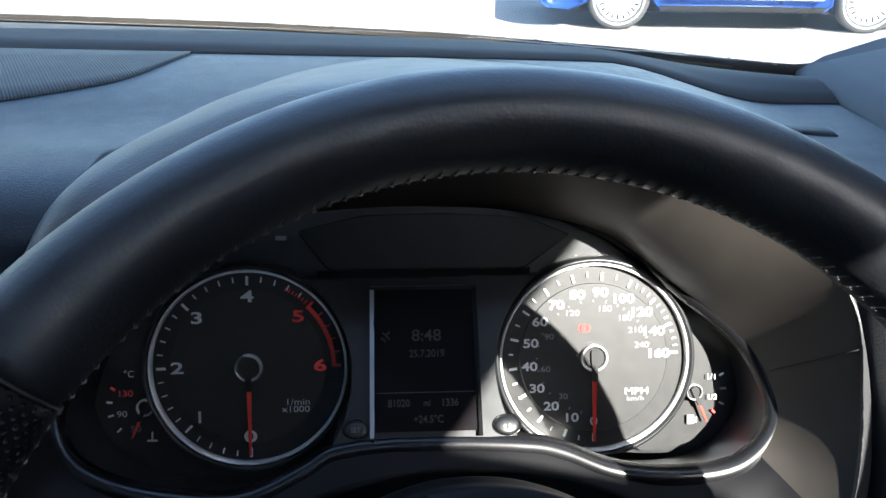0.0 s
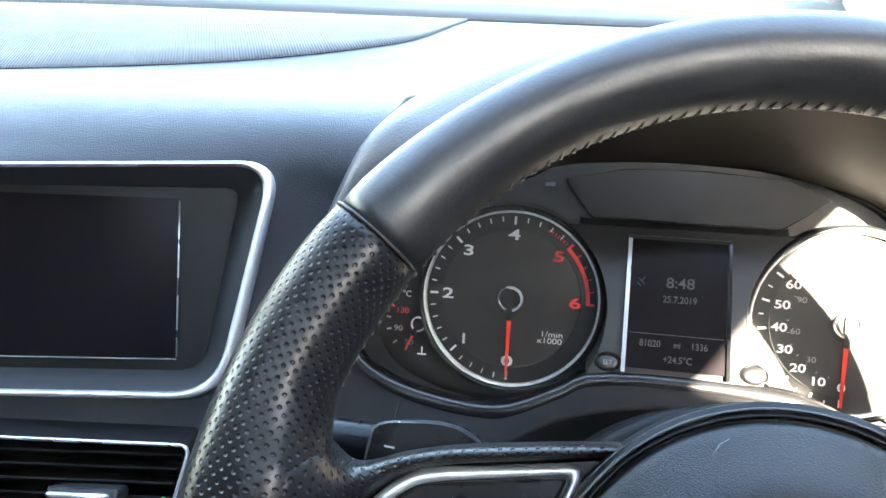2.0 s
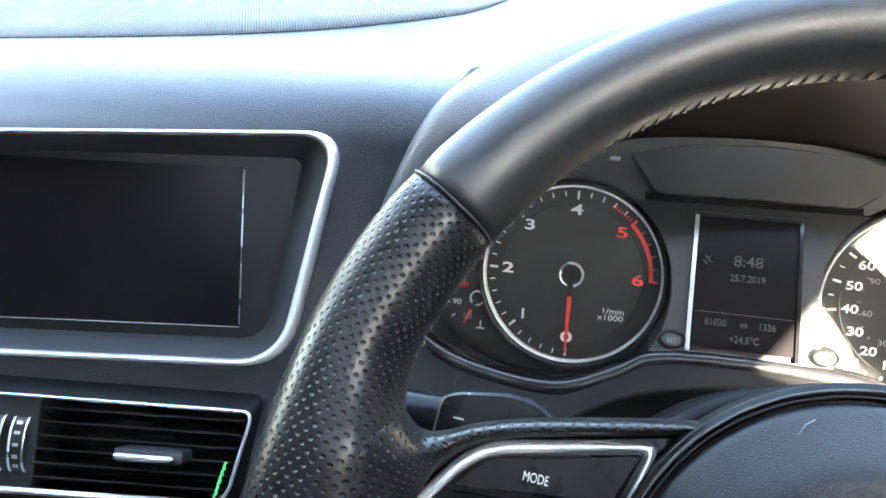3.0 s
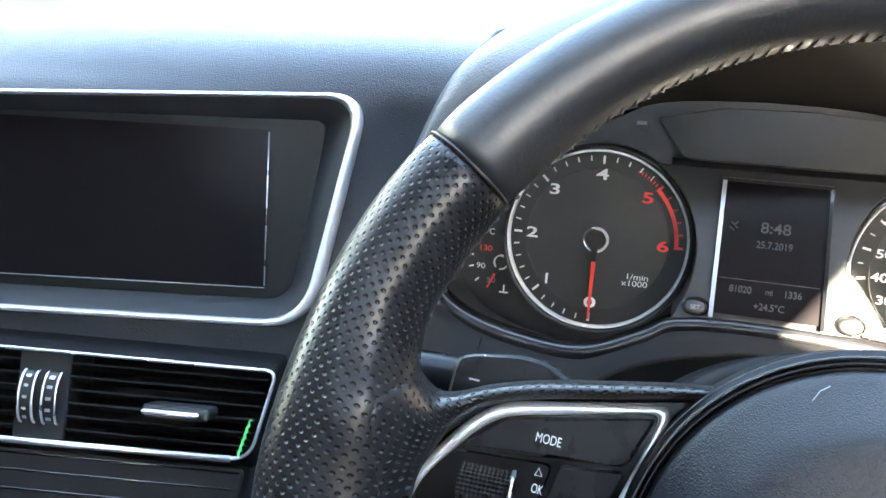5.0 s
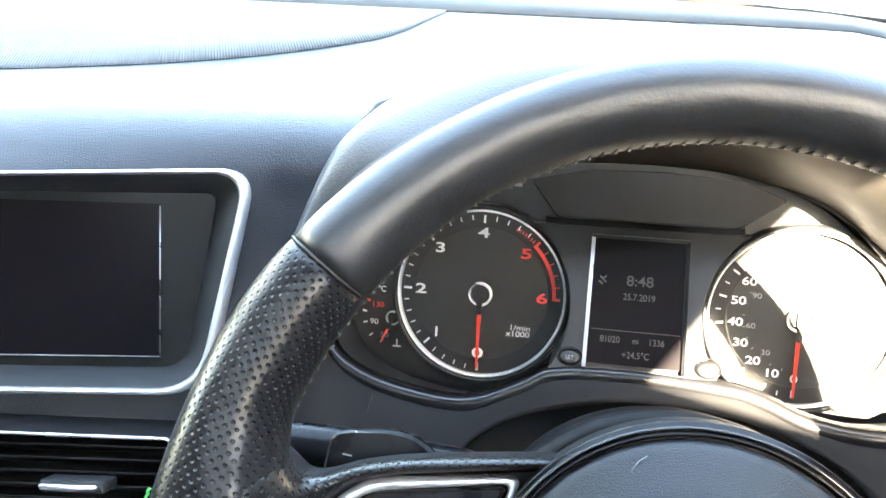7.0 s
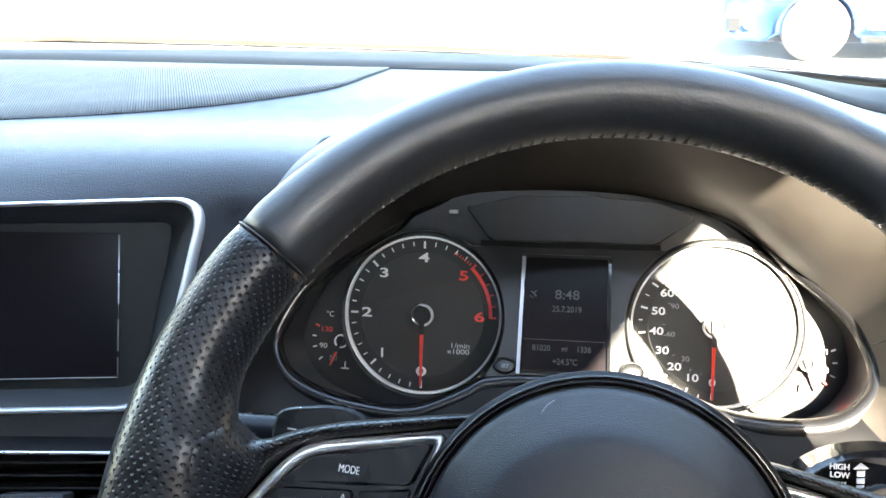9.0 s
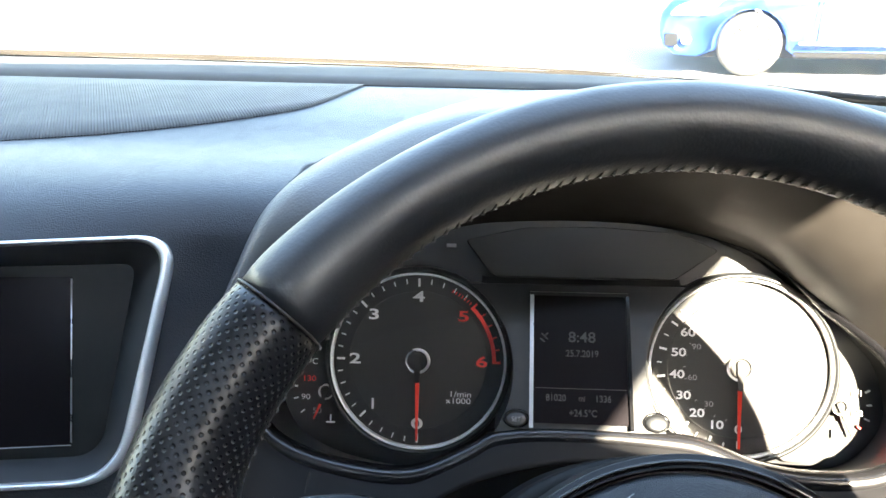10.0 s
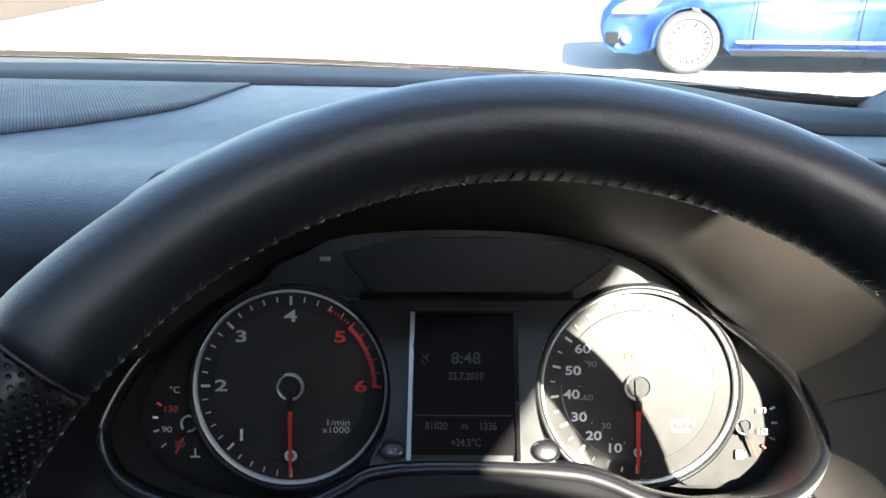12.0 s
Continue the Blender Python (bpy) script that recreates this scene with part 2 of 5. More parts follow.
def loft(rings, around=False, along=False, smooth=True, cap=False, uv=None):
    m, v, f = len(rings[0]), [], []
    for r in rings:
        v += [Vector(p) for p in r]
    rows = len(rings) if along else len(rings) - 1
    cols = m if around else m - 1
    for i in range(rows):
        for j in range(cols):
            a, b = i * m, (i + 1) % len(rings) * m
            f.append((a + j, a + (j + 1) % m, b + (j + 1) % m, b + j))
    if cap:
        f += [tuple(range(m)), tuple(range((len(rings) - 1) * m, len(rings) * m))]
    bm = bmesh.new()
    vs = [bm.verts.new(p) for p in v]
    lay = bm.loops.layers.uv.new("UVMap") if uv else None
    for q in f:
        fc = bm.faces.new([vs[i] for i in q])
        fc.smooth = smooth
        if uv and len(q) == 4:
            for lp, i in zip(fc.loops, q):
                r, c = divmod(i, m)
                if c == 0 and q.index(i) in (1, 2):
                    c = m
                lp[lay].uv = uv(r, c)
    return bm


def tube(path, r, n=10, closed=False, flat=1.0):
    """A round bar along a path; r may be a list."""
    p = [Vector(q) for q in path]
    k, rings = len(p), []
    up = Vector((0, -1, 0.001)).normalized()
    for i in range(k):
        t = (p[(i + 1) % k] - p[i - 1]) if closed else (p[min(i + 1, k - 1)] - p[max(i - 1, 0)])
        t.normalize()
        s = t.cross(up)
        if s.length < 1e-4:
            s = t.cross(Vector((1, 0, 0)))
        s.normalize()
        w = s.cross(t)
        rr = r[i] if isinstance(r, (list, tuple)) else r
        rings.append([p[i] + (s * math.cos(a) + w * flat * math.sin(a)) * rr for a in (2 * math.pi * j / n for j in range(n))])
    return loft(rings, True, closed, True, not closed)


def slab(outline, y0, y1, bevel=0.0, lean=0.0, smooth=False):
    """A plate in the x-z plane between the depths y0 (front) and y1 (back). lean: depth added for each metre of height."""
    c = Vector((sum(p[0] for p in outline) / len(outline), sum(p[1] for p in outline) / len(outline)))
    rings = []
    steps = [(y1, 0), (y0 + bevel, 0), (y0, bevel)] if bevel else [(y1, 0), (y0, 0)]
    for y, ins in steps:
        ring = []
        for x, z in outline:
            d = Vector((x, z)) - c
            q = c + d * max(0, 1 - ins / max(d.length, 1e-6))
            ring.append((q.x, y + lean * q.y, q.y))
        rings.append(ring)
    return loft(rings, True, False, smooth, True)


def arc(cx, cz, r, a0, a1, n):
    return [(cx + r * math.cos(radians(a0 + (a1 - a0) * i / (n - 1))), cz + r * math.sin(radians(a0 + (a1 - a0) * i / (n - 1)))) for i in range(n)]


def disc(cx, cz, r, y0, y1, bevel=0.0, n=64):
    return slab(arc(cx, cz, r, 0, 360 - 360 / n, n), y0, y1, bevel)


def ring(cx, cz, rows, n=96):
    """A turned ring: rows of (radius, depth), closed round its section."""
    return loft([[(cx + r * math.cos(2 * math.pi * j / n), y, cz + r * math.sin(2 * math.pi * j / n)) for j in range(n)] for r, y in rows], True, True)


def round_poly(pts, r, n=6):
    """A polygon in the plane with rounded corners; r: one radius or one for each corner."""
    out = []
    for i, p in enumerate(pts):
        p, a, b = Vector(p), Vector(pts[i - 1]), Vector(pts[(i + 1) % len(pts)])
        rr = r[i] if isinstance(r, (list, tuple)) else r
        u, v = (a - p), (b - p)
        rr = min(rr, u.length * 0.49, v.length * 0.49)
        s, e = p + u.normalized() * rr, p + v.normalized() * rr
        for k in range(n + 1):
            t = k / n
            q = s * (1 - t) ** 2 + p * 2 * t * (1 - t) + e * t * t
            out.append((q.x, q.y))
    return out


def box(x0, x1, y0, y1, z0, z1, bevel=0.0):
    bm = bmesh.new()
    bmesh.ops.create_cube(bm, size=1)
    for v in bm.verts:
        v.co = Vector((x0 + (v.co.x + 0.5) * (x1 - x0), y0 + (v.co.y + 0.5) * (y1 - y0), z0 + (v.co.z + 0.5) * (z1 - z0)))
    if bevel:
        bmesh.ops.bevel(bm, geom=bm.edges[:], offset=bevel, segments=2, affect="EDGES", profile=0.5)
    return bm


def letters(name, words, size, x, y, z, mat, parent, wide=1.0, turn=0.0, lean=0.0, bold=0.0):
    """Words standing in the x-z plane, centred at x, z, at depth y."""
    cu = bpy.data.curves.new(name, "FONT")
    cu.body, cu.size, cu.align_x, cu.align_y, cu.extrude, cu.offset = words, size, "CENTER", "CENTER", 0.0001, bold
    tmp = new(name, cu)
    me = bpy.data.meshes.new_from_object(tmp)
    bpy.data.objects.remove(tmp)
    bpy.data.curves.remove(cu)
    me.name = name
    me.materials.append(mat)
    ob = new(name, me)
    ob.parent = parent
    ob.matrix_basis = pose(x, y, z, 90 - lean, turn, 0) @ Matrix.Diagonal((wide, 1, 1, 1))
    return ob


# ---- setting: ground, car shell ----
YARD = -0.13


def ground():
    n, s = 24, 400.0
    v = [(-s / 2 + s * i / n, -s / 2 + s * j / n, YARD) for j in range(n + 1) for i in range(n + 1)]
    f = [(j * (n + 1) + i, j * (n + 1) + i + 1, (j + 1) * (n + 1) + i + 1, (j + 1) * (n + 1) + i) for j in range(n) for i in range(n)]
    ob = part("ground", geo(v, f, False), CONCRETE)
    tagged(ob, "pale sunlit concrete yard in front of the car", "ground", kind="structure")


ground()


def shell():
    """Plain unseen cabin round the camera: floor, headliner, doors with a passenger window opening, rear wall."""
    ob = part("floor", box(-1.16, 0.44, -1.4, 0.5, 0.3, 0.34), TRIM)
    tagged(ob, "dark carpeted car floor", "floor", kind="structure")
    z = 1.57
    # Unseen roof; the notches on the right are cut to shape the sunbeam.
    plates = [[(-1.16, -0.22), (0.50, -0.22), (0.50, -0.47), (0.3894, -0.47), (0.3759, -0.55), (-1.16, -0.55)],
              [(-1.16, -1.15), (0.50, -1.15), (0.50, -1.40), (-1.16, -1.40)],
              [(-1.16, -0.55), (-0.45, -0.55), (-0.45, -1.15), (-1.16, -1.15)],
              [(0.25, -0.55), (0.3759, -0.55), (0.3336, -0.80), (0.50, -0.85), (0.50, -1.15), (0.25, -1.15)]]
    verts, faces = [], []
    for p in plates:
        a, k = len(verts), len(p)
        verts += [(x, y, z) for x, y in p] + [(x, y, z + 0.03) for x, y in p]
        faces += [tuple(range(a, a + k)), tuple(range(a + k, a + 2 * k))] + [(a + i, a + (i + 1) % k, a + k + (i + 1) % k, a + k + i) for i in range(k)]
    ob = part("ceiling", geo(verts, faces, False), HEADLINER)
    tagged(ob, "unseen grey fabric headliner, cut open to shape the sunbeam", "ceiling", kind="structure")
    ob = part("wall_east", box(0.46, 0.50, -1.4, 0.22, 0.3, 1.10, 0.01), TRIM)
    tagged(ob, "dark trimmed driver door below its window", "door", kind="structure")
    ob = part("wall_west", box(-1.2, -1.16, -1.4, 0.22, 0.3, 1.10, 0.01), TRIM)
    tagged(ob, "dark trimmed passenger door below its window", "door", kind="structure")
    # Added panel; its front edge sets how much side light enters.
    ob = part("shade_panel_west", box(-1.2, -1.16, -1.4, -0.28, 1.10, 1.60), TRIM)
    tagged(ob, "unseen dark panel narrowing the passenger window to limit side light", "pillar", kind="structure")
    # Added panel, no real pillar: shuts the driver window against the sun.
    ob = part("shade_panel_east", box(0.46, 0.50, -1.4, 0.25, 1.10, 1.47), TRIM)
    tagged(ob, "unseen dark panel added over the driver window to block sunlight", "pillar", kind="structure")
    # Unseen rail, set where it bounds the sunbeam above the door.
    ob = part("beam_rail_east", box(0.46, 0.50, -0.50, 0.12, 1.472, 1.60), TRIM)
    tagged(ob, "unseen dark roof rail placed to shape the sunbeam", "trim", kind="structure")
    # Added translucent panel; passes soft daylight down, no known sunroof.
    ob = part("sunroof", box(-0.47, 0.27, -1.17, -0.53, 1.604, 1.610), ROOFFILL)
    tagged(ob, "unseen translucent roof panel added to light the cabin", "sunroof", kind="structure")
    ob = part("wall_north", box(-1.16, 0.46, 0.23, 0.25, 0.34, 1.08), TRIM)
    tagged(ob, "dark bulkhead behind the dashboard", "bulkhead", kind="structure")
    # Added plain wall; keeps rear light and its reflections off the screens.
    ob = part("wall_south", box(-1.16, 0.50, -1.44, -1.4, 0.3, 1.60), REAR)
    tagged(ob, "unseen dark wall added to keep light out at the rear", "wall", kind="structure")


shell()


# cowl line: how far ahead the windscreen's foot lies, in the true level frame
COWL = [(-1.2, 0.42), (-1.0, 0.51), (-0.69, 0.580), (-0.38, 0.528), (-0.15, 0.475), (0.036, 0.413), (0.187, 0.335), (0.296, 0.262), (0.46, 0.31)]


def cowl(x):
    for (a, ya), (b, yb) in zip(COWL, COWL[1:]):
        if x <= b:
            return ya + (yb - ya) * max(0, (x - a)) / (b - a)
    return COWL[-1][1]


UNRIG = RIG.inverted()


def soft(t):
    t = max(0.0, min(1.0, t))
    return t * t * (3 - 2 * t)


def step_x(z):
    """Where the dashboard's face turns in behind the hood, by height."""
    q = [(-0.3, -0.188), (-0.06, -0.188), (-0.02, -0.1855), (0.0, -0.1830), (0.05, -0.1705), (0.08, -0.1595), (0.098, -0.149), (0.113, -0.140), (0.128, -0.128)]
    for (a, xa), (b, xb) in zip(q, q[1:]):
        if z <= b:
            return xa + (xb - xa) * max(0.0, z - a) / (b - a)
    return q[-1][1]


def dash_section(x, n=60):
    """The dashboard's section at x, from its lower face over the rounded top to the windscreen's foot, in the rig's frame."""
    sh = math.tan(radians(11)) * max(min(x, -0.19) + 0.257, -0.5)
    front = [(-0.130, -0.30), (-0.122, -0.20), (-0.108, -0.13), (-0.094, -0.06), (-0.086, 0.0), (-0.082, 0.05), (-0.074, 0.074), (-0.056, 0.093), (-0.022, 0.110), (0.03, 0.128)]
    pts = []
    drop = soft((x - 0.13) / 0.13)
    for y, z in front:
        k = max(0.0, min(1.0, (0.10 - z) / 0.05))
        pts.append(Vector((x, y + sh * k, z - 0.030 * drop * soft((z - 0.03) / 0.07))))
    a = RIG @ pts[-1]
    end = Vector((x, cowl(x) - 0.005, 1.141))
    for t in (0.15, 0.3, 0.45, 0.6, 0.75, 0.9, 1.0):
        q = a.lerp(end, t)
        q.z += 0.018 * math.sin(math.pi * min(1, t * 1.05)) * (1 - 0.5 * t) * (1 - drop)
        pts.append(UNRIG @ q)
    pts.append(UNRIG @ (end + Vector((0, 0.004, -0.03))))
    out = curve_through(pts, n)
    for p in out:
        if p.z < 0.11 and p.y < 0.1:
            p.y += 0.16 * soft((x - step_x(p.z)) / 0.009) * min(1.0, (0.11 - p.z) / 0.025) * (1 - soft((x - 0.200) / 0.014))
    return out


def dash_top(x, y, over=0.0):
    """A point on the dashboard's upper side at x and y of the level frame, raised by over."""
    row = [RIG @ p for p in dash_section(x, 90)[40:]]
    for p, q in zip(row, row[1:]):
        if p.y <= y <= q.y:
            return UNRIG @ Vector((x, y, p.z + (q.z - p.z) * (y - p.y) / (q.y - p.y) + over))
    return UNRIG @ Vector((x, y, row[-2].z + over))


# screen and vent planes: origin, and axes along, up and out of them
SCREEN = Matrix.Translation((-0.257, -0.074, 0.048)) @ pose(0, 0, 0, -5.7, 0, 11) @ pose(0, 0, 0, 0, -2.3, 0)
VENT = Matrix.Translation((-0.277, -0.113, -0.096)) @ pose(0, 0, 0, -13, 0, 11) @ pose(0, 0, 0, 0, -1.0, 0)
SCREEN_OUT = round_poly([(-0.203, 0.0125), (0.053, 0.018), (0.027, -0.100), (-0.177, -0.100)], [0.02, 0.02, 0.024, 0.024], 8)
VENT_OUT = round_poly([(-0.215, 0.0245), (0.0475, 0.0235), (0.0375, -0.0215), (-0.205, -0.0235)], [0.006, 0.006, 0.01, 0.01], 6)


def inside(p, poly):
    hit = False
    for (x0, z0), (x1, z1) in zip(poly, poly[1:] + poly[:1]):
        if (z0 > p[1]) != (z1 > p[1]) and p[0] < (x1 - x0) * (p[1] - z0) / (z1 - z0) + x0:
            hit = not hit
    return hit


def dashboard():
    d = thing("dashboard", "dark grey soft-touch dashboard under the windscreen", "dashboard")
    xs = [-1.16 + 0.02 * i for i in range(34)] + [-0.48 + 0.003 * i for i in range(110)] + [-0.15 + 0.018 * i for i in range(20)] + [0.21 + 0.006 * i for i in range(41)]
    bm = loft([dash_section(x, 170) for x in xs])
    gone = []
    si, vi = SCREEN.inverted(), VENT.inverted()
    for f in bm.faces:
        c = f.calc_center_median()
        if c.z < 0.085 and c.y < 0.02 and c.x < -0.19:
            p, q = si @ c, vi @ c
            if inside((p.x, p.z), SCREEN_OUT) or inside((q.x, q.z), VENT_OUT):
                gone.append(f)
    bmesh.ops.delete(bm, geom=gone, context="FACES")
    part("dash_pad", bm, DASH, d, "grained dark grey pad")
    # flat panel along the windscreen's foot
    rim_y = lambda x: 0.236 + 0.045 * max(0.0, min(1.0, (-0.158 - x) / 0.35)) - 0.10 * max(0.0, x + 0.158) 
    xs = [-1.14 + 0.02 * i for i in range(73)]
    foot = [(dash_top(x, rim_y(x), 0.001), dash_top(x, cowl(x) - 0.012, 0.001)) for x in xs]
    rows = [[dash_top(x, rim_y(x)) for x in xs]] + [[a.lerp(b, t) + Vector((0, 0, 0.007 * math.sin(math.pi * t))) for a, b in foot] for t in (0, 0.2, 0.4, 0.6, 0.8, 1)]
    part("defroster_panel", loft(rows), DEFROST, d, "matt grey panel at the foot of the windscreen")
    # fine-ribbed speaker grille
    front = curve_through([(-1.0, 0.03, 0), (-0.75, 0.012, 0), (-0.55, 0.025, 0), (-0.37, 0.066, 0), (-0.27, 0.096, 0), (-0.203, 0.130, 0), (-0.175, 0.163, 0), (-0.157, 0.230, 0)], 60)
    rows = [[dash_top(p.x, p.y + (max(rim_y(p.x) - 0.001, p.y + 0.001) - p.y) * t, 0.0016 if 0 < t < 1 else 0.0) for p in front] for t in (0, 0.01, 0.2, 0.4, 0.6, 0.8, 0.99, 1)]
    part("speaker_grille", loft(rows), GRILLE, d, "finely ribbed dark speaker grille")
    part("grille_edge", tube([dash_top(p.x, p.y, 0.0003) for p in front], 0.0005, 8), GRILLE, d)
    return d


dashboard()


def screen_unit():
    s = thing("infotainment_screen", "switched-off dark screen in a chrome-edged recess of the dashboard", "screen", RIG @ SCREEN)
    o = SCREEN_OUT
    c = Vector((-0.075, -0.041))
    def grown(pts, g):
        out = []
        for x, z in pts:
            d = Vector((x, z)) - c
            out.append((x + d.normalized().x * g, z + d.normalized().y * g))
        return out
    inner = round_poly([(-0.181, 0.006), (0.031, 0.006), (0.0135, -0.089), (-0.1635, -0.089)], [0.008, 0.008, 0.014, 0.014], 8)
    prof = [(0.0020, -0.004), (0.0022, -0.0140), (0.0012, -0.0160), (-0.0014, -0.0170), (-0.0026, -0.0160), (-0.0036, -0.0135), (-0.0038, -0.008), (0.0, -0.004)]
    part("frame", loft([[(x, y, z) for x, z in grown(o, g)] for g, y in prof], True, True), BRIGHT, s, "brushed chrome frame")
    part("recess_wall", loft([[(x, -0.0135, z) for x, z in grown(o, -0.0035)], [(a * 0.5 + x * 0.5, -0.007, b * 0.5 + z * 0.5) for (a, b), (x, z) in zip(inner, grown(o, -0.0035))], [(x, 0.002, z) for x, z in inner]], True), RECESS, s, "dark sloping surround")
    part("panel", slab(inner, 0.0015, 0.006), SMOKED, s)
    lcd = part("display", slab(round_poly([(-0.150, 0.0030), (0.0, 0.0), (0.0, -0.083), (-0.150, -0.083)], 0.0006, 2), 0.0003, 0.003), LCD, s, "blank dark glass")
    part("display_edge", tube([(0.0, 0.0, -0.001), (0.0, 0.0, -0.082)], 0.0004, 6), SILVER, lcd)
    part("display_edge", tube([(0.0, 0.0, -0.0832), (-0.150, 0.0, -0.0832)], 0.0003, 6), GREY, lcd)
    return s


screen_unit()


def vent_unit():
    v = thing("air_vent", "black centre air vents with slats in a thin chrome frame", "air vent", RIG @ VENT)
    o = VENT_OUT
    part("frame", tube([(x, -0.006, z) for x, z in o], 0.0010, 8, True), CHROME, v, "thin chrome frame")
    part("housing", loft([[(x * 1.08, 0.016, z * 1.5) for x, z in o], [(x * 1.05, 0.004, z * 1.3) for x, z in o], [(x * 1.012, -0.004, z * 1.06) for x, z in o], [(x * 1.0, -0.006, z * 1.0) for x, z in o], [(x, 0.0, z * 0.98) for x, z in o], [(x, 0.035, z * 0.9) for x, z in o]], True), VENTBLACK, v)
    part("duct", slab([(x * 1.02, z) for x, z in o], 0.035, 0.037), DULL, v)
    part("lower_strip", tube([(-0.21, -0.0065, -0.0235), (0.028, -0.0065, -0.0218)], 0.0018, 8), CHROME, v)
    for x0, x1 in ((-0.061, 0.044), (-0.2, -0.089)):
        for i in range(6):
            z = 0.0175 - i * 0.0068
            b = slab(round_poly([(-0.004, -0.0006), (-0.004, 0.0006), (0.011, 0.0012), (0.011, -0.0012)], 0.0005, 2), 0, 1)
            xr = x1 - 0.0095 * (0.0245 - z) / 0.045 if x1 > 0 else x1
            for q in b.verts:
                k = q.co.y
                q.co = Vector((x0 + (xr - x0) * k, q.co.x, z + q.co.z - 0.25 * q.co.x))
            part("slat", b, VENTBLACK, v)
    p = part("wheel_panel", slab(round_poly([(-0.089, 0.0235), (-0.061, 0.0232), (-0.061, -0.0215), (-0.089, -0.022)], 0.002), -0.0045, 0.02, 0.001), SATIN, v)
    for x in (-0.081, -0.0685):
        w = part("thumbwheel", loft([[(x + sx * 0.0034, -0.0035 - 0.006 * math.cos(a * 0.5), 0.0135 * math.sin(a * 0.5)) for a in [math.pi * (-1 + 2 * j / 24) for j in range(25)]] for sx in (-1, -0.55, 0.55, 1)]), SATIN, p, "ribbed thumbwheel with silver edges")
        for sx in (-1, 1):
            part("wheel_edge", tube([(x + sx * 0.0036, -0.0037 - 0.006 * math.cos(a * 0.5), 0.0135 * math.sin(a * 0.5)) for a in [math.pi * (-1 + 2 * j / 24) for j in range(25)]], 0.0007, 6), CHROME, w)
        for j in range(5):
            a = -0.9 + 0.45 * j
            part("wheel_mark", slab([(x - 0.0013, -0.0008), (x - 0.0013, 0.0008), (x + 0.0013, 0.0008), (x + 0.0013, -0.0008)], -0.0003, 0.0003), SILVER, w).matrix_basis = pose(0, -0.0036 - 0.0064 * math.cos(a), 0.0135 * math.sin(a), -math.degrees(a) * 0.6)
    t = part("tab", box(-0.0165, 0.0180, -0.0165, 0.0, -0.0036, 0.0032, 0.002), HARD, v, "sliding tab with a chrome edge")
    part("tab_strip", tube([(-0.0158, -0.0160, -0.0006), (-0.0145, -0.0168, -0.0006), (0, -0.0176, -0.0008), (0.0125, -0.0168, -0.0006), (0.0138, -0.0160, -0.0006)], [0.0008, 0.0016, 0.0018, 0.0016, 0.0008], 12), CHROME, t)
    return v


vent_unit()


def green_strip():
    """A small saw-edged plastic tie stuck by the vent's corner."""
    pts = []
    for i in range(13):
        pts.append((0.0008 if i % 2 else 0.0022, -0.0015 * i))
    left = [(-0.0002 - (0.0006 if i % 2 else 0), -0.0015 * i) for i in range(12, -1, -1)]
    ob = part("cable_tie", slab(pts + left, -0.0006, 0.0006), GREEN)
    ob.matrix_basis = RIG @ VENT @ pose(0.0368, -0.0085, -0.001, 0, 14, 0) @ Matrix.Diagonal((0.7, 1, 1.05, 1))
    tagged(ob, "bright green saw-edged plastic tie at the vent's corner", "cable tie")


green_strip()


def lower_console():
    """Dark control panel below the vents."""
    c = thing("control_panel", "black control panel below the centre air vents", "control panel", RIG @ VENT)
    o = round_poly([(-0.205, -0.0275), (0.0355, -0.0262), (0.018, -0.115), (-0.190, -0.115)], 0.006)
    part("face", slab(o, -0.004, 0.03, 0.0015), LOWER, c)
    part("upper_edge", tube([(-0.203, -0.0035, -0.0300), (0.0330, -0.0035, -0.0288)], 0.0009, 8), PIANO, c)

    for i in range(4):
        z = -0.0385 - 0.0095 * i
        part("ridge", tube([(-0.198 + 0.0012 * i, -0.0038, z), (0.0300 - 0.0022 * i, -0.0038, z + 0.001)], 0.0007, 8), PIANO, c)


lower_console()

# cluster opening, on a plane that leans out towards its foot
LEAN = 0.46
OPENING = [(-0.1747, -0.0165), (-0.1727, -0.0066), (-0.160, 0.0172), (-0.134, 0.040), (-0.1075, 0.0575), (-0.0995, 0.0652), (-0.0925, 0.0682), (-0.0651, 0.0768), (-0.0228, 0.0806),
           (0.0116, 0.0807), (0.050, 0.078), (0.0777, 0.0726), (0.096, 0.0663), (0.1055, 0.0605), (0.1325, 0.037), (0.1605, 0.0112), (0.1685, -0.005), (0.1705, -0.0209), (0.1620, -0.0335), (0.1482, -0.0423),
           (0.120, -0.0458), (0.088, -0.0425), (0.066, -0.0345), (0.0513, -0.0312), (-0.043, -0.0314), (-0.057, -0.0388), (-0.0861, -0.0502), (-0.121, -0.0488), (-0.1504, -0.0416), (-0.1664, -0.032)]


def lean_y(z):
    return 0.005 - LEAN * (0.07 - z)


RIMLINE = [Vector((p.x, lean_y(p.y), p.y)) for p in curve_through([(x, z, 0) for x, z in OPENING], 180, True, True)]
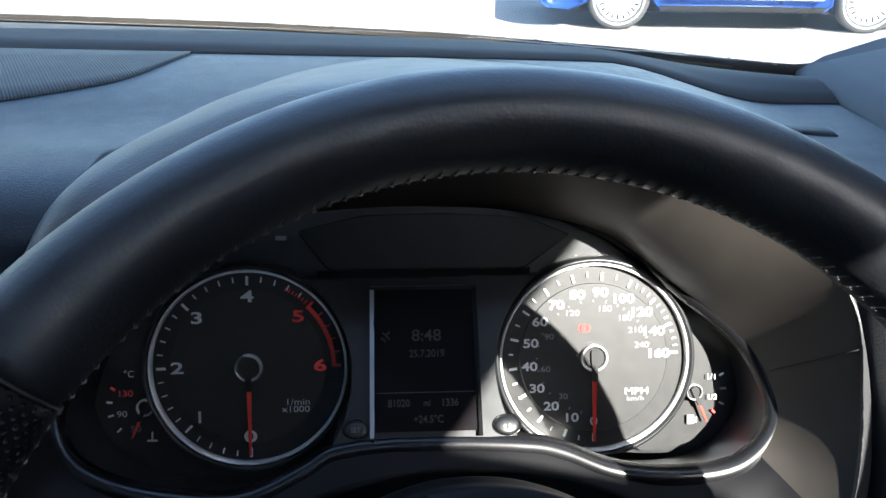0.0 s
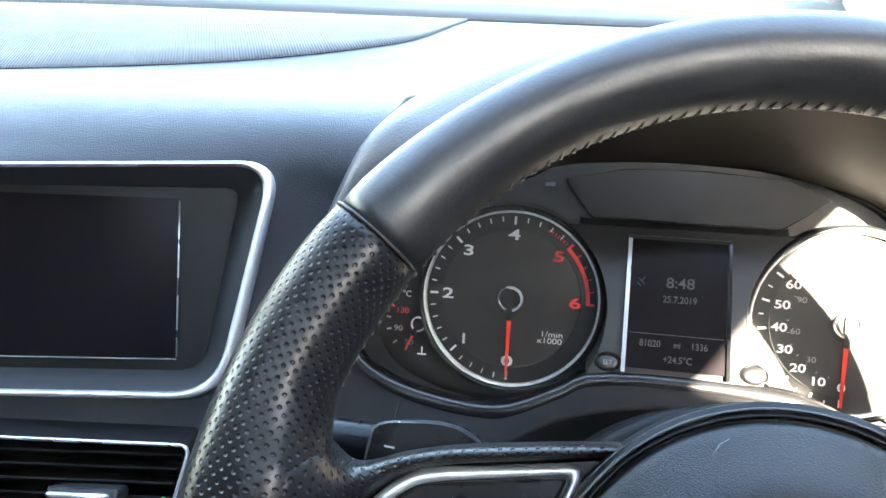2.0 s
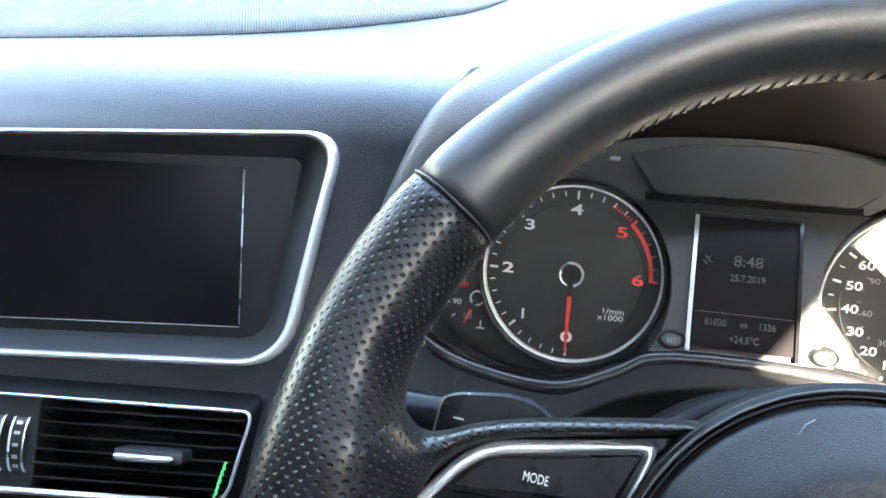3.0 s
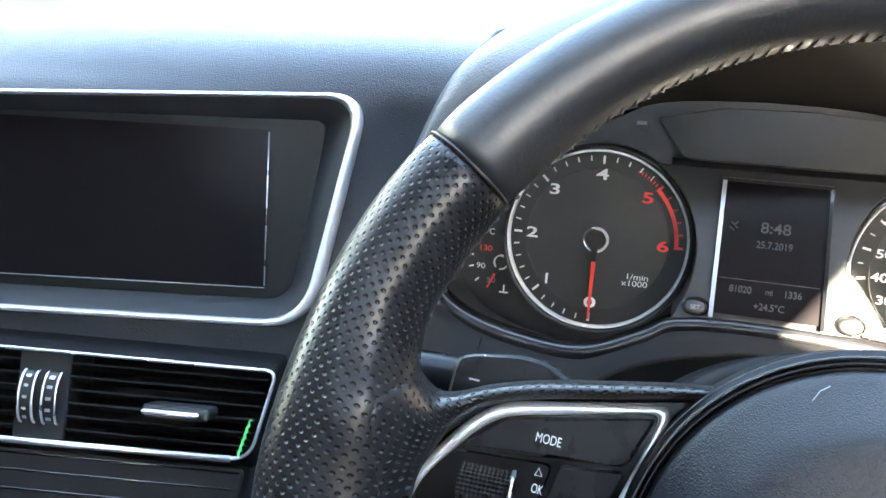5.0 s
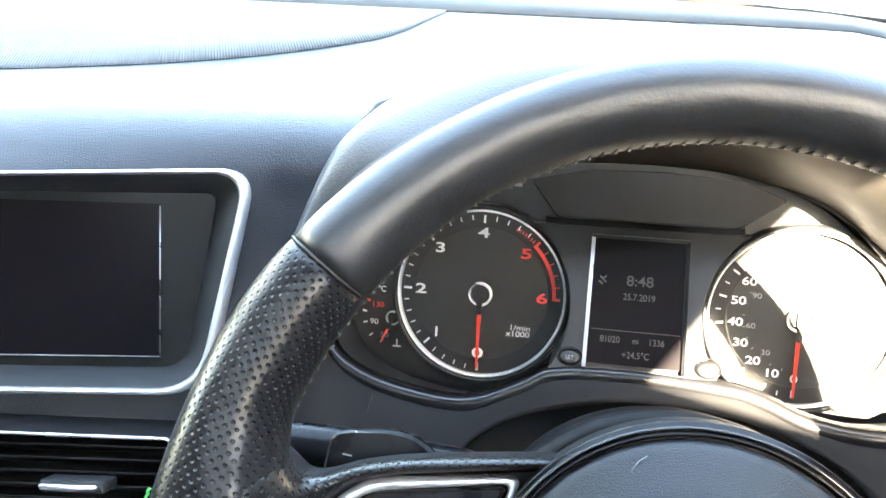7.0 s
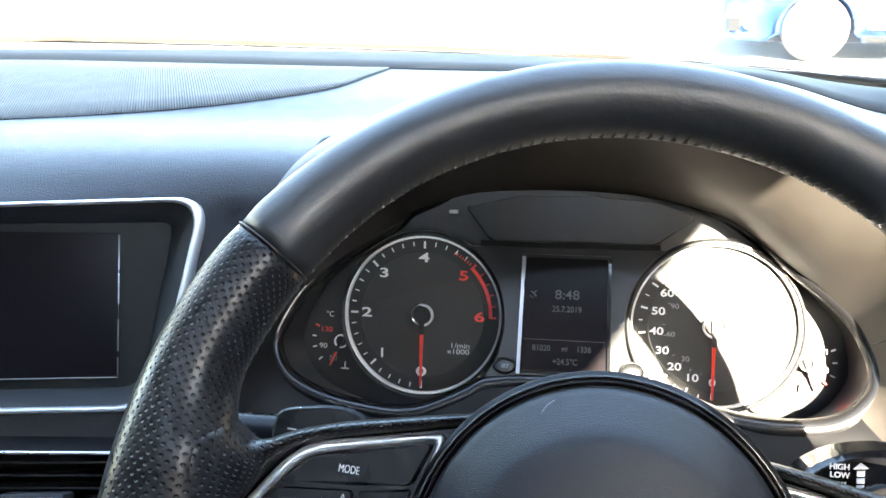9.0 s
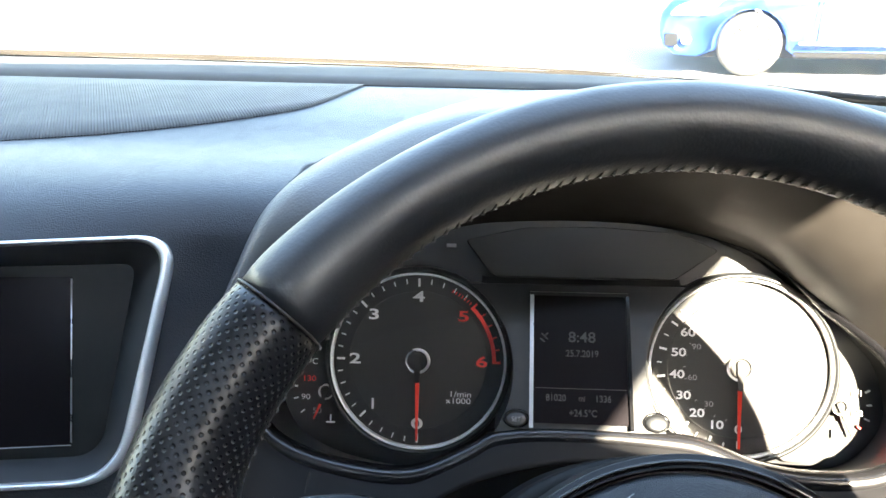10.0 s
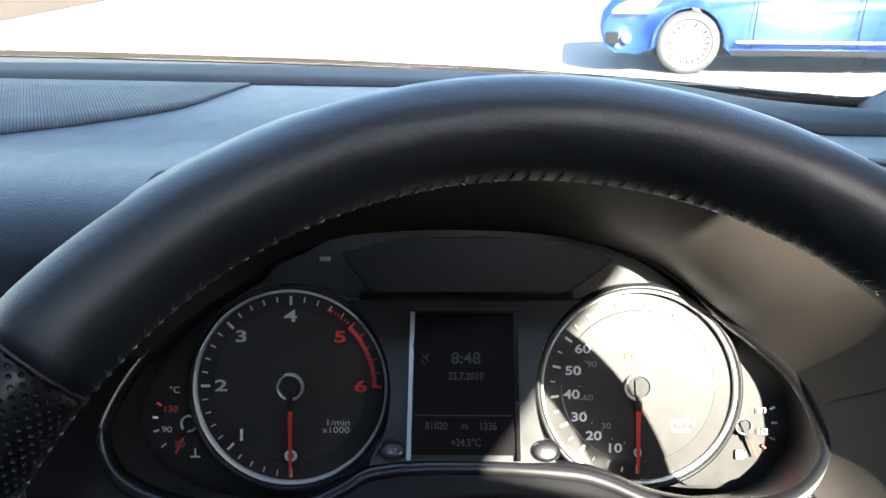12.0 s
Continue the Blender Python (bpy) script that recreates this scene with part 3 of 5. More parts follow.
# front lip of the hood, matched point for point with the opening
LIP = [(-0.186, -0.02), (-0.184, 0.004), (-0.170, 0.032), (-0.150, 0.057), (-0.129, 0.074), (-0.108, 0.086), (-0.086, 0.095), (-0.058, 0.104), (-0.022, 0.111),
       (0.016, 0.118), (0.055, 0.124), (0.090, 0.126), (0.121, 0.120), (0.148, 0.103), (0.168, 0.074), (0.1815, 0.042), (0.187, 0.014), (0.188, -0.02), (0.183, -0.055), (0.176, -0.085),
       (0.150, -0.100), (0.100, -0.105), (0.070, -0.105), (0.045, -0.105), (-0.035, -0.105), (-0.058, -0.105), (-0.090, -0.104), (-0.130, -0.100), (-0.160, -0.088), (-0.180, -0.06)]


def lip_y(z):
    return -0.075 - 0.12 * max(0, z) + 0.05 * min(0, z) - 0.006 * soft((0.055 - z) / 0.03)


LIPLINE = [Vector((p.x, lip_y(p.y), p.y)) for p in curve_through([(x, z, 0) for x, z in LIP], 180, True)]
# outer crest of the hood, where it meets the dashboard's skin
CREST = [(-0.197, -0.02), (-0.197, 0.010), (-0.186, 0.047), (-0.170, 0.077), (-0.148, 0.098), (-0.124, 0.114), (-0.098, 0.126), (-0.064, 0.136), (-0.022, 0.142),
         (0.018, 0.143), (0.060, 0.139), (0.096, 0.137), (0.129, 0.128), (0.157, 0.110), (0.178, 0.081), (0.198, 0.046), (0.207, 0.016), (0.209, -0.02), (0.203, -0.055), (0.186, -0.090),
         (0.150, -0.110), (0.100, -0.115), (0.070, -0.115), (0.045, -0.115), (-0.035, -0.115), (-0.058, -0.115), (-0.090, -0.114), (-0.130, -0.110), (-0.168, -0.095), (-0.190, -0.06)]
CRESTLINE = [Vector((p.x, -0.052 - 0.02 * min(1, max(0, -p.y * 10)), p.y)) for p in curve_through([(x, z, 0) for x, z in CREST], 180, True)]


SEAM = {0: (-0.187, -0.0735, -0.02), 1: (-0.1845, -0.0722, 0.010), 2: (-0.1767, -0.0692, 0.045), 3: (-0.1648, -0.0633, 0.079), 4: (-0.1541, -0.0450, 0.0982), 5: (-0.1451, -0.0138, 0.1128)}
for i, (x, y) in {6: (-0.133, 0.058), 7: (-0.114, 0.106), 8: (-0.072, 0.170), 9: (-0.015, 0.215), 10: (0.045, 0.205), 11: (0.095, 0.175), 12: (0.137, 0.125), 13: (0.165, 0.06)}.items():
    SEAM[i] = dash_top(x, y, 0.0005)
for i in range(14, 30):
    SEAM[i] = (CREST[i][0], -0.052 - 0.02 * min(1, max(0, -CREST[i][1] * 10)), CREST[i][1])
SEAMLINE = curve_through([SEAM[i] for i in range(30)], 180, True)


def hood():
    """The visor over the cluster: inner throat, front face rolling over the crest, and the foot where it meets the dashboard."""
    h = thing("instrument_hood", "dark grey grained visor arched over the instrument cluster", "visor")
    rows = []
    # the upper side flares open towards the lip
    flare = [soft((j - 52) / 12) * (1 - soft((j - 80) / 9)) for j in range(180)]
    for t in (0.0, 0.04, 0.1, 0.2, 0.32, 0.46, 0.6, 0.75, 0.9, 1.0):
        row = []
        for a, b, f in zip(RIMLINE, LIPLINE, flare):
            u = t + (t ** 2.2 - t) * f
            row.append(Vector((a.x + (b.x - a.x) * u, a.y + (b.y - a.y) * t, a.z + (b.z - a.z) * u)))
        rows.append(row)
    low = [[r[j % 180] for j in range(110, 193)] for r in rows]
    up = [[r[j % 180] for j in range(192, 180 + 111)] for r in rows]
    part("throat", loft(up), THROAT, h, "inner wall of the visor")
    part("joint", tube([rows[k][95] + Vector((-0.0003, -0.0002, 0)) for k in range(2, 10)], 0.0005, 6), MATT, h, "thin dark joint")
    # the panel below the dials turns in over the steering column, in an arch
    def arched(p):
        d = (p.x - 0.016) / 0.110
        return abs(d) < 1 and p.z < -0.090 + 0.050 * math.sqrt(1 - d * d)
    strips = []
    for a, b in zip(low[0], low[-1]):
        k = next((i for i in range(201) if arched(a.lerp(b, i / 200))), None)
        if k is None:
            strips.append([a.lerp(b, t) for t in (0, 0.04, 0.12, 0.25, 0.4, 0.55, 0.7, 0.8, 0.9, 1.0)])
        else:
            e = a.lerp(b, k / 200)
            strips.append([a.lerp(e, t) for t in (0, 0.1, 0.3, 0.6, 0.9)] + [e + Vector((0, dy, dz)) for dy, dz in ((-0.0008, -0.0012), (0.0006, -0.0026), (0.004, -0.0030), (0.02, -0.003), (0.05, -0.003))])
    for st in strips:
        st[0], st[1] = st[0] + Vector((0, 0.004, 0)), st[1] + Vector((0, 0.003, 0))
    part("lower_panel", loft([list(r) for r in zip(*strips)]), DULL, h, "smooth black panel arched over the column")
    part("joint", tube([(-0.1390, -0.0530, -0.0515), (-0.1394, -0.0549, -0.0542), (-0.1403, -0.0603, -0.0629), (-0.1416, -0.0629, -0.067), (-0.1436, -0.0658, -0.0715)], 0.0006, 6), MATT, h, "thin dark joint")
    out = []
    for k in range(29):
        t = k / 28
        r = []
        for i, (p, c, q) in enumerate(zip(LIPLINE, CRESTLINE, SEAMLINE)):
            w = soft((i - 24) / 18) * (1 - soft((i - 84) / 12))
            m = (p.lerp(q, 0.45) + Vector((-0.003, -0.003, 0.002)) + Vector((-0.3, -0.3, 0.9)) * (0.006 * soft((i - 10) / 16))).lerp(c, w)
            u = 0.45 if w < 0.5 else 0.4
            # a smooth bow through lip, crest and foot
            a = p.lerp(m, t / u) if t < u else m.lerp(q, (t - u) / (1 - u))
            b = p * (1 - t) ** 2 + (m * 2 - p * 0.5 - q * 0.5) * 2 * t * (1 - t) + q * t * t
            v = a.lerp(b, 0.85)
            v += Vector((0.0, -1.0, 0.3)) * (0.003 * math.sin(math.pi * min(1.0, t * 8 + 0.15)) if t < 0.11 else 0.0)
            if k == 28:
                v = v + Vector((0.002, 0.004, -0.003))
            r.append(v)
        out.append(r)
    part("front_face", loft(out, True), HOOD, h, "rolled upper face of the visor")
    part("seam_gap", tube([SEAMLINE[j] + Vector((0, -0.0006, 0.0003)) for j in range(0, 36)], 0.0004, 6), MATT, h, "thin dark joint")
    i0, i1 = 54, 84
    back = []
    for t in (0.0, 0.05, 0.2, 0.5, 1.0):
        back.append([UNRIG @ (RIG @ p + Vector((0.0, 0.10 * t, -0.02 * t))) for p in SEAMLINE[i0:i1]])
    part("upper_shell", loft(back), DASH, h, "upper skin of the visor")
    return h


hood()


def windscreen():
    w = thing("windscreen", "clear laminated windscreen with a black painted edge", "window", Matrix.Identity(4), kind="structure")
    xs = [-1.16 + 1.62 * i / 24 for i in range(25)]
    foot = [Vector((x, cowl(x) + 0.012, 1.135)) for x in xs]
    head = [Vector((-0.35 + (x + 0.35) * 0.92, -0.2 + 0.03 * (1 - ((x + 0.35) / 0.81) ** 2), 1.60)) for x in xs]
    g = part("pane", loft([[a.lerp(b, t) for a, b in zip(foot, head)] for t in (0, 0.25, 0.5, 0.75, 1)]), PANE, w)
    g.visible_shadow = False
    part("painted_edge", loft([[a.lerp(b, t) + Vector((0, -0.003, 0)) for a, b in zip(foot, head)] for t in (0, 0.012, 0.024)]), RUBBER, w, "black painted edge of the glass")
    return w


windscreen()


# ---- instrument cluster ----
def dial(c, cx, cz, r, name):
    d = part(name, disc(cx, cz, r * 0.97, 0.0, 0.004), DIAL, c, "black dial face")
    part("inner_disc", disc(cx, cz, r * 0.79, -0.0008, 0.001, 0.0003), DIALRIM, d)
    part("dial_ring", ring(cx, cz, [(r * 1.003, -0.001), (r * 1.003, -0.0038), (r * 0.995, -0.0043), (r * 0.982, -0.0040), (r * 0.974, -0.0012), (r * 0.974, 0.0)]), DIALRING, d, "bright chrome ring")
    part("dial_tube", ring(cx, cz, [(r * 1.003, -0.002), (r * 1.012, -0.0046), (r * 1.03, -0.0056), (r * 1.055, -0.0050), (r * 1.075, 0.0), (r * 1.075, 0.006), (r * 1.0, 0.005)]), SATIN, d, "black tube round the dial")
    return d


def tick(d, cx, cz, a, r0, r1, w, mat, y=-0.0011):
    u, v = Vector((math.cos(radians(a)), math.sin(radians(a)))), Vector((-math.sin(radians(a)), math.cos(radians(a))))
    pts = [u * r0 - v * w, u * r1 - v * w, u * r1 + v * w, u * r0 + v * w]
    return part("tick", slab([(cx + p.x, cz + p.y) for p in pts], y, y + 0.0012), mat, d)


def needle(d, cx, cz, a, length, w, hub, y=-0.0035):
    u, v = Vector((math.cos(radians(a)), math.sin(radians(a)))), Vector((-math.sin(radians(a)), math.cos(radians(a))))
    n = part("needle", slab([(cx + p.x, cz + p.y) for p in (u * hub * 1.3 - v * w, u * length - v * w * 0.45, u * length + v * w * 0.45, u * hub * 1.3 + v * w)], y, y + 0.0012), NEEDLE, d, "red pointer")
    part("needle_root", slab(round_poly([(cx + p.x, cz + p.y) for p in (u * -hub * 0.6 - v * w * 1.6, u * hub * 1.7 - v * w * 1.3, u * hub * 1.7 + v * w * 1.3, u * -hub * 0.6 + v * w * 1.6)], w), y - 0.001, y + 0.001), MATT, n)
    part("hub_ring", ring(cx, cz, [(hub, y + 0.002), (hub, y - 0.0002), (hub * 0.92, y - 0.0008), (hub * 0.8, y - 0.0002), (hub * 0.78, y + 0.002)], 48), CHROME, d, "chrome hub ring")
    part("hub", disc(cx, cz, hub * 0.8, y + 0.0006, 0, 0.0006, 40), MATT, d)


def cluster():
    c = thing("instrument_cluster", "black instrument cluster with chrome-ringed dials and red needles", "instrument panel")
    big = [(p.x * 1.05, p.z * 1.06 - 0.004) for p in RIMLINE]
    part("back_plate", slab(big, 0.005, 0.012), SATIN, c)
    part("side_wall", loft([[p.lerp(Vector((p.x * (0.965 if p.x < 0 else 0.98), max(0.0012, p.y + 0.004), p.z * (0.955 if p.z > 0 else 1.2))), t) + Vector((0, 0.002 * math.sin(math.pi * t), 0)) for p in RIMLINE] for t in (0, 0.15, 0.4, 0.7, 0.92, 1.0)], True), SATIN, c, "smooth black surround of the dials")
    edge = []
    wide = []
    for j in range(180):
        d = RIMLINE[(j + 2) % 180] - RIMLINE[j - 2]
        q = Vector((-d.z, 0, d.x)).normalized()
        wide.append(q if q.dot(RIMLINE[j]) > 0 else -q)
    wide = [sum((wide[(j + k) % 180] for k in range(-9, 10)), Vector()) / 19 for j in range(180)]
    for dy, g in ((0.005, -0.0034), (0.0015, -0.0030), (-0.0008, -0.0018), (-0.0022, 0.0004), (-0.0027, 0.0030), (-0.0022, 0.0062), (-0.0006, 0.0090), (0.004, 0.0105)):
        edge.append([p + q * g + Vector((0, dy, 0)) for p, q in zip(RIMLINE, wide)])
    part("bezel", loft(edge, True), HARDGLOSS, c, "smooth black edge trim")
    # tachometer
    tx, tz, r = -0.0898, 0.0003, 0.0503
    t = dial(c, tx, tz, r, "tachometer")
    for k in range(0, 31):
        a = 270 - 9 * k
        big_one = k % 5 == 0
        red = k >= 25
        tick(t, tx, tz, a, 0.0424 if big_one else 0.0442, 0.0470, 0.00062 if big_one else 0.00032, RED if red else WHITE)
    for k in range(7):
        tick(t, tx, tz, 64 - 2.6 * k, 0.0436, 0.0454, 0.00036, RED)
    part("red_band", loft([[(tx + q * math.cos(radians(a)), -0.0012, tz + q * math.sin(radians(a))) for a in range(45, -1, -3)] for q in (0.0424, 0.0446)], smooth=False), RED, t)
    for k in range(7):
        a = radians(270 - 45 * k)
        letters("numeral", str(k), 0.0083, tx + 0.0364 * math.cos(a), -0.0012, tz + 0.0364 * math.sin(a), RED if k > 4 else WHITE, t, 1.15 if k == 1 else 1.65, 0, 0, 0.00018)
    letters("caption", "1/min", 0.0046, tx + 0.0245, -0.0012, tz - 0.0187, WHITE, t, 1.25)
    letters("caption", "x1000", 0.0046, tx + 0.0235, -0.0012, tz - 0.0225, WHITE, t, 1.25)
    needle(t, tx, tz, 270, 0.0455, 0.0012, 0.0072)
    # speedometer
    sx, sz, r = 0.0895, 0.0015, 0.0497
    s = dial(c, sx, sz, r, "speedometer")
    angle = lambda v: 270 - 2.065 * v if v <= 100 else 63.5 - (v - 100) * 1.02
    for k in range(0, 101, 5):
        tick(s, sx, sz, angle(k), 0.0408 if k % 10 == 0 else 0.0425, 0.0449, 0.0006 if k % 10 == 0 else 0.0003, WHITE)
    for k in range(105, 161, 5):
        tick(s, sx, sz, angle(k), 0.0408 if k % 20 == 0 else 0.0425, 0.0449, 0.0006 if k % 20 == 0 else 0.0003, WHITE)
    for k in [*range(0, 101, 10), 120, 140, 160]:
        a = radians(angle(k))
        letters("numeral", str(k), 0.0064, sx + 0.0342 * math.cos(a), -0.0012, sz + 0.0342 * math.sin(a), WHITE, s, 1.3, 0, 0, 0.00014)
    for k in range(30, 241, 30):
        a = radians(angle(k * 0.6214))
        letters("numeral", str(k), 0.0044, sx + 0.0262 * math.cos(a), -0.0012, sz + 0.0262 * math.sin(a), GREY, s, 1.2)
    for k in range(10, 251, 10):
        tick(s, sx, sz, angle(k * 0.6214), 0.0292, 0.0306, 0.0002, GREY)
    letters("caption", "MPH", 0.005, sx + 0.0228, -0.0012, sz - 0.0185, WHITE, s, 1.3)
    letters("caption", "km/h", 0.0036, sx + 0.0222, -0.0012, sz - 0.0224, GREY, s, 1.3)
    lamp = part("warning_symbol", ring(sx - 0.005, sz + 0.0155, [(0.0022, -0.0012), (0.0022, -0.0008), (0.0017, -0.0008), (0.0017, -0.0012)], 32), RED, s, "red brake warning symbol")
    part("bar", slab([(sx - 0.0053, sz + 0.0142), (sx - 0.0047, sz + 0.0142), (sx - 0.0047, sz + 0.0168), (sx - 0.0053, sz + 0.0168)], -0.0012, -0.0006), RED, lamp)
    for side in (-1, 1):
        part("arc_mark", loft([[(sx - 0.005 + side * q * math.cos(radians(a)), -0.0012, sz + 0.0155 + q * math.sin(radians(a))) for a in range(-45, 46, 9)] for q in (0.0027, 0.0032)], smooth=False), RED, lamp)
    needle(s, sx, sz, 270, 0.0445, 0.0012, 0.0072)
    # coolant gauge
    gx, gz = -0.1425, -0.019
    g = part("temperature_gauge", slab(round_poly([(-0.1695, -0.0235), (-0.1665, -0.0055), (-0.158, 0.0095), (-0.146, 0.021), (-0.124, 0.030), (-0.114, -0.010), (-0.116, -0.050), (-0.130, -0.0495), (-0.147, -0.0455), (-0.1625, -0.0365)], 0.006), 0.0012, 0.006), DIAL, c, "black gauge face")
    needle(g, gx, gz, 246, 0.0172, 0.0008, 0.0044, -0.0035)
    for dx, dz, a, mt in ((-0.0165, 0.0095, 150, RED), (-0.0185, 0.0025, 172, WHITE), (-0.018, -0.0045, 195, WHITE), (-0.014, -0.012, 220, WHITE)):
        q = math.hypot(dx, dz)
        tick(g, gx, gz, math.degrees(math.atan2(dz, dx)), q - 0.0013, q + 0.0013, 0.00045, mt)
    letters("numeral", "130", 0.0046, gx - 0.0103, -0.0012, gz + 0.007, RED, g, 1.2)
    letters("numeral", "90", 0.0046, gx - 0.0122, -0.0012, gz - 0.0037, WHITE, g, 1.2)
    letters("numeral", "50", 0.0046, gx - 0.0055, -0.0012, gz - 0.0115, GREY, g, 1.2)
    letters("caption", "\u00b0C", 0.005, gx - 0.008, -0.0012, gz + 0.017, WHITE, g, 1.0)
    m = part("coolant_symbol", slab([(gx + 0.0000, gz - 0.0182), (gx + 0.005, gz - 0.0182), (gx + 0.005, gz - 0.0175), (gx, gz - 0.0175)], -0.0012, 0), WHITE, g)
    part("stem", slab([(gx + 0.0022, gz - 0.0175), (gx + 0.0028, gz - 0.0175), (gx + 0.0028, gz - 0.0135), (gx + 0.0022, gz - 0.0135)], -0.0012, 0), WHITE, m)
    # fuel gauge
    fx, fz = 0.1428, -0.0178
    g = part("fuel_gauge", slab(round_poly([(0.164, -0.0235), (0.1605, -0.0055), (0.153, 0.0095), (0.142, 0.021), (0.120, 0.030), (0.110, -0.010), (0.112, -0.050), (0.128, -0.0495), (0.1435, -0.0455), (0.1575, -0.0365)], 0.006), 0.0012, 0.006), DIAL, c, "black gauge face")
    needle(g, fx, fz, 293, 0.0172, 0.0008, 0.0044, -0.0035)
    for dx, dz in ((0.0155, 0.0085), (0.0165, 0.001), (0.0155, -0.007)):
        q = math.hypot(dx, dz)
        tick(g, fx, fz, math.degrees(math.atan2(dz, dx)), q - 0.0013, q + 0.0013, 0.00045, WHITE)
    tick(g, fx, fz, 315, 0.0145, 0.017, 0.0005, RED)
    letters("numeral", "1/1", 0.0042, fx + 0.0098, -0.0012, fz + 0.0075, WHITE, g, 1.1)
    letters("numeral", "1/2", 0.0042, fx + 0.0102, -0.0012, fz - 0.0035, WHITE, g, 1.1)
    m = part("pump_symbol", slab([(fx - 0.003, fz - 0.0175), (fx + 0.0005, fz - 0.0175), (fx + 0.0005, fz - 0.013), (fx - 0.003, fz - 0.013)], -0.0012, 0), WHITE, g)
    part("hose", tube([(fx + 0.0008, -0.001, fz - 0.0165), (fx + 0.0019, -0.001, fz - 0.0165), (fx + 0.0019, -0.001, fz - 0.0138)], 0.0003, 6), WHITE, m)
    # centre panel with the display, on the leaning plane
    p = part("centre_panel", slab(arc(-0.0905, 0.0, 0.0545, -33, 57, 24) + arc(0.0885, 0.0015, 0.0535, 123, 213, 24), -0.0282, 0.03, 0.0006, LEAN), SATIN, c)
    part("display", slab(round_poly([(-0.0245, -0.024), (-0.0245, 0.040), (0.0245, 0.040), (0.0245, -0.024)], 0.001), -0.0305, -0.028, 0.0, LEAN), LCD, p, "unlit dark display")
    for words, size, x, z, wide in (("8:48", 0.0082, 0.001, 0.0185, 1.05), ("25.7.2019", 0.0052, 0.001, 0.0103, 0.85), ("81020", 0.005, -0.013, -0.0117, 0.85), ("mi", 0.0042, 0.0005, -0.0117, 0.85), ("1336", 0.005, 0.0115, -0.0117, 0.85), ("+24.5\u00b0C", 0.005, 0.001, -0.0188, 0.85)):
        letters("display_text", words, size, x, lean_y(z) - 0.0036, z, FAINT, p, wide, 0, math.degrees(math.atan(LEAN)), 0.00005)
    for a, b in (((-0.0212, 0.0178), (-0.0190, 0.0160)), ((-0.0205, 0.0202), (-0.0172, 0.0172)), ((-0.0190, 0.0188), (-0.0172, 0.0206))):
        part("signal_mark", tube([(x, lean_y(z) - 0.0036, z) for x, z in (a, b)], 0.0004, 6), FAINT, p)
    part("display_rule", slab([(-0.0235, -0.0072), (0.0235, -0.0072), (0.0235, -0.0069), (-0.0235, -0.0069)], -0.0307, -0.029, 0, LEAN), FAINT, p)
    for x0, x1, z0, z1, mt in ((-0.0268, -0.0248, -0.026, 0.041, SILVER), (0.0248, 0.0266, -0.026, 0.041, PIANO), (-0.0268, 0.0266, 0.0405, 0.042, SATIN)):
        part("display_frame", slab([(x0, z0), (x0, z1), (x1, z1), (x1, z0)], -0.0325, -0.028, 0.0003, LEAN), mt, p, "bright silver edge strip" if mt is SILVER else "")
    for bx, txt in ((-0.0335, "SET"), (0.0385, "0.0")):
        dome = lambda rows: loft([[(bx + rr * math.cos(a), lean_y(-0.0225 + 0.66 * rr * math.sin(a)) - d, -0.0225 + 0.66 * rr * math.sin(a)) for a in (2 * math.pi * j / 40 for j in range(40))] for rr, d in rows], True)
        b = part("button", dome(((0.0060, -0.004), (0.0060, 0.0018), (0.0055, 0.003), (0.0046, 0.0036), (0.003, 0.0038), (0.0005, 0.0038))), SATIN, c, "oval black push button")
        part("button_collar", dome(((0.0072, -0.002), (0.0071, 0.0014), (0.0066, 0.0021), (0.0062, 0.0016), (0.0062, -0.002))), PIANO, b)
        letters("caption", txt, 0.0034, bx, lean_y(-0.0225) - 0.0042, -0.0225, GREY, b, 0.9, 0, math.degrees(math.atan(LEAN)))
    # warning-light bar
    part("light_bar", slab(round_poly([(-0.048, 0.0495), (0.053, 0.0495), (0.077, 0.0665), (0.055, 0.0755), (0.012, 0.0785), (-0.030, 0.0775), (-0.064, 0.070)], 0.003), -0.002, 0.005, 0.0006), BAR, c, "smoked glossy warning light bar")
    ledge = curve_through([(-0.054, -0.0040, 0.0460), (-0.049, -0.0062, 0.0452), (-0.02, -0.0074, 0.0448), (0.022, -0.0074, 0.0448), (0.051, -0.0062, 0.0453), (0.056, -0.0040, 0.0462)], 40)
    part("bar_ledge", loft([[(p.x, p.y + 0.003, p.z - 0.0012) for p in ledge], [(p.x, p.y - 0.0004, p.z - 0.0006) for p in ledge], [(p.x, p.y + 0.0006, p.z + 0.0004) for p in ledge], [(p.x, -0.0016, p.z + 0.0040) for p in ledge]]), SATIN, c, "narrow ledge below the light bar")
    part("pale_block", box(-0.0745, -0.069, -0.003, 0.0, 0.0655, 0.0678, 0.0004), GREY, c, "small pale block")
    # cover
    g = part("cover", geo([p + Vector((0, 0.002, 0)) for p in RIMLINE], [tuple(range(180))], False), COVER, c, "clear sloping cover pane")
    g.visible_shadow = False
    return c


cluster()


# ---- steering wheel ----
WC = Vector((0.0204, -0.247, -0.0536))
WT, WY = 14.0, 1.5
WHEEL = RIG @ Matrix.Translation(WC) @ pose(0, 0, 0, -WT, 0, WY)
RIM = WHEEL.inverted() @ RIG @ Matrix.Translation((0.0245, -0.2445, -0.0450)) @ pose(0, 0, 0, -17.8, 0, 5.0)
RR = 0.1618


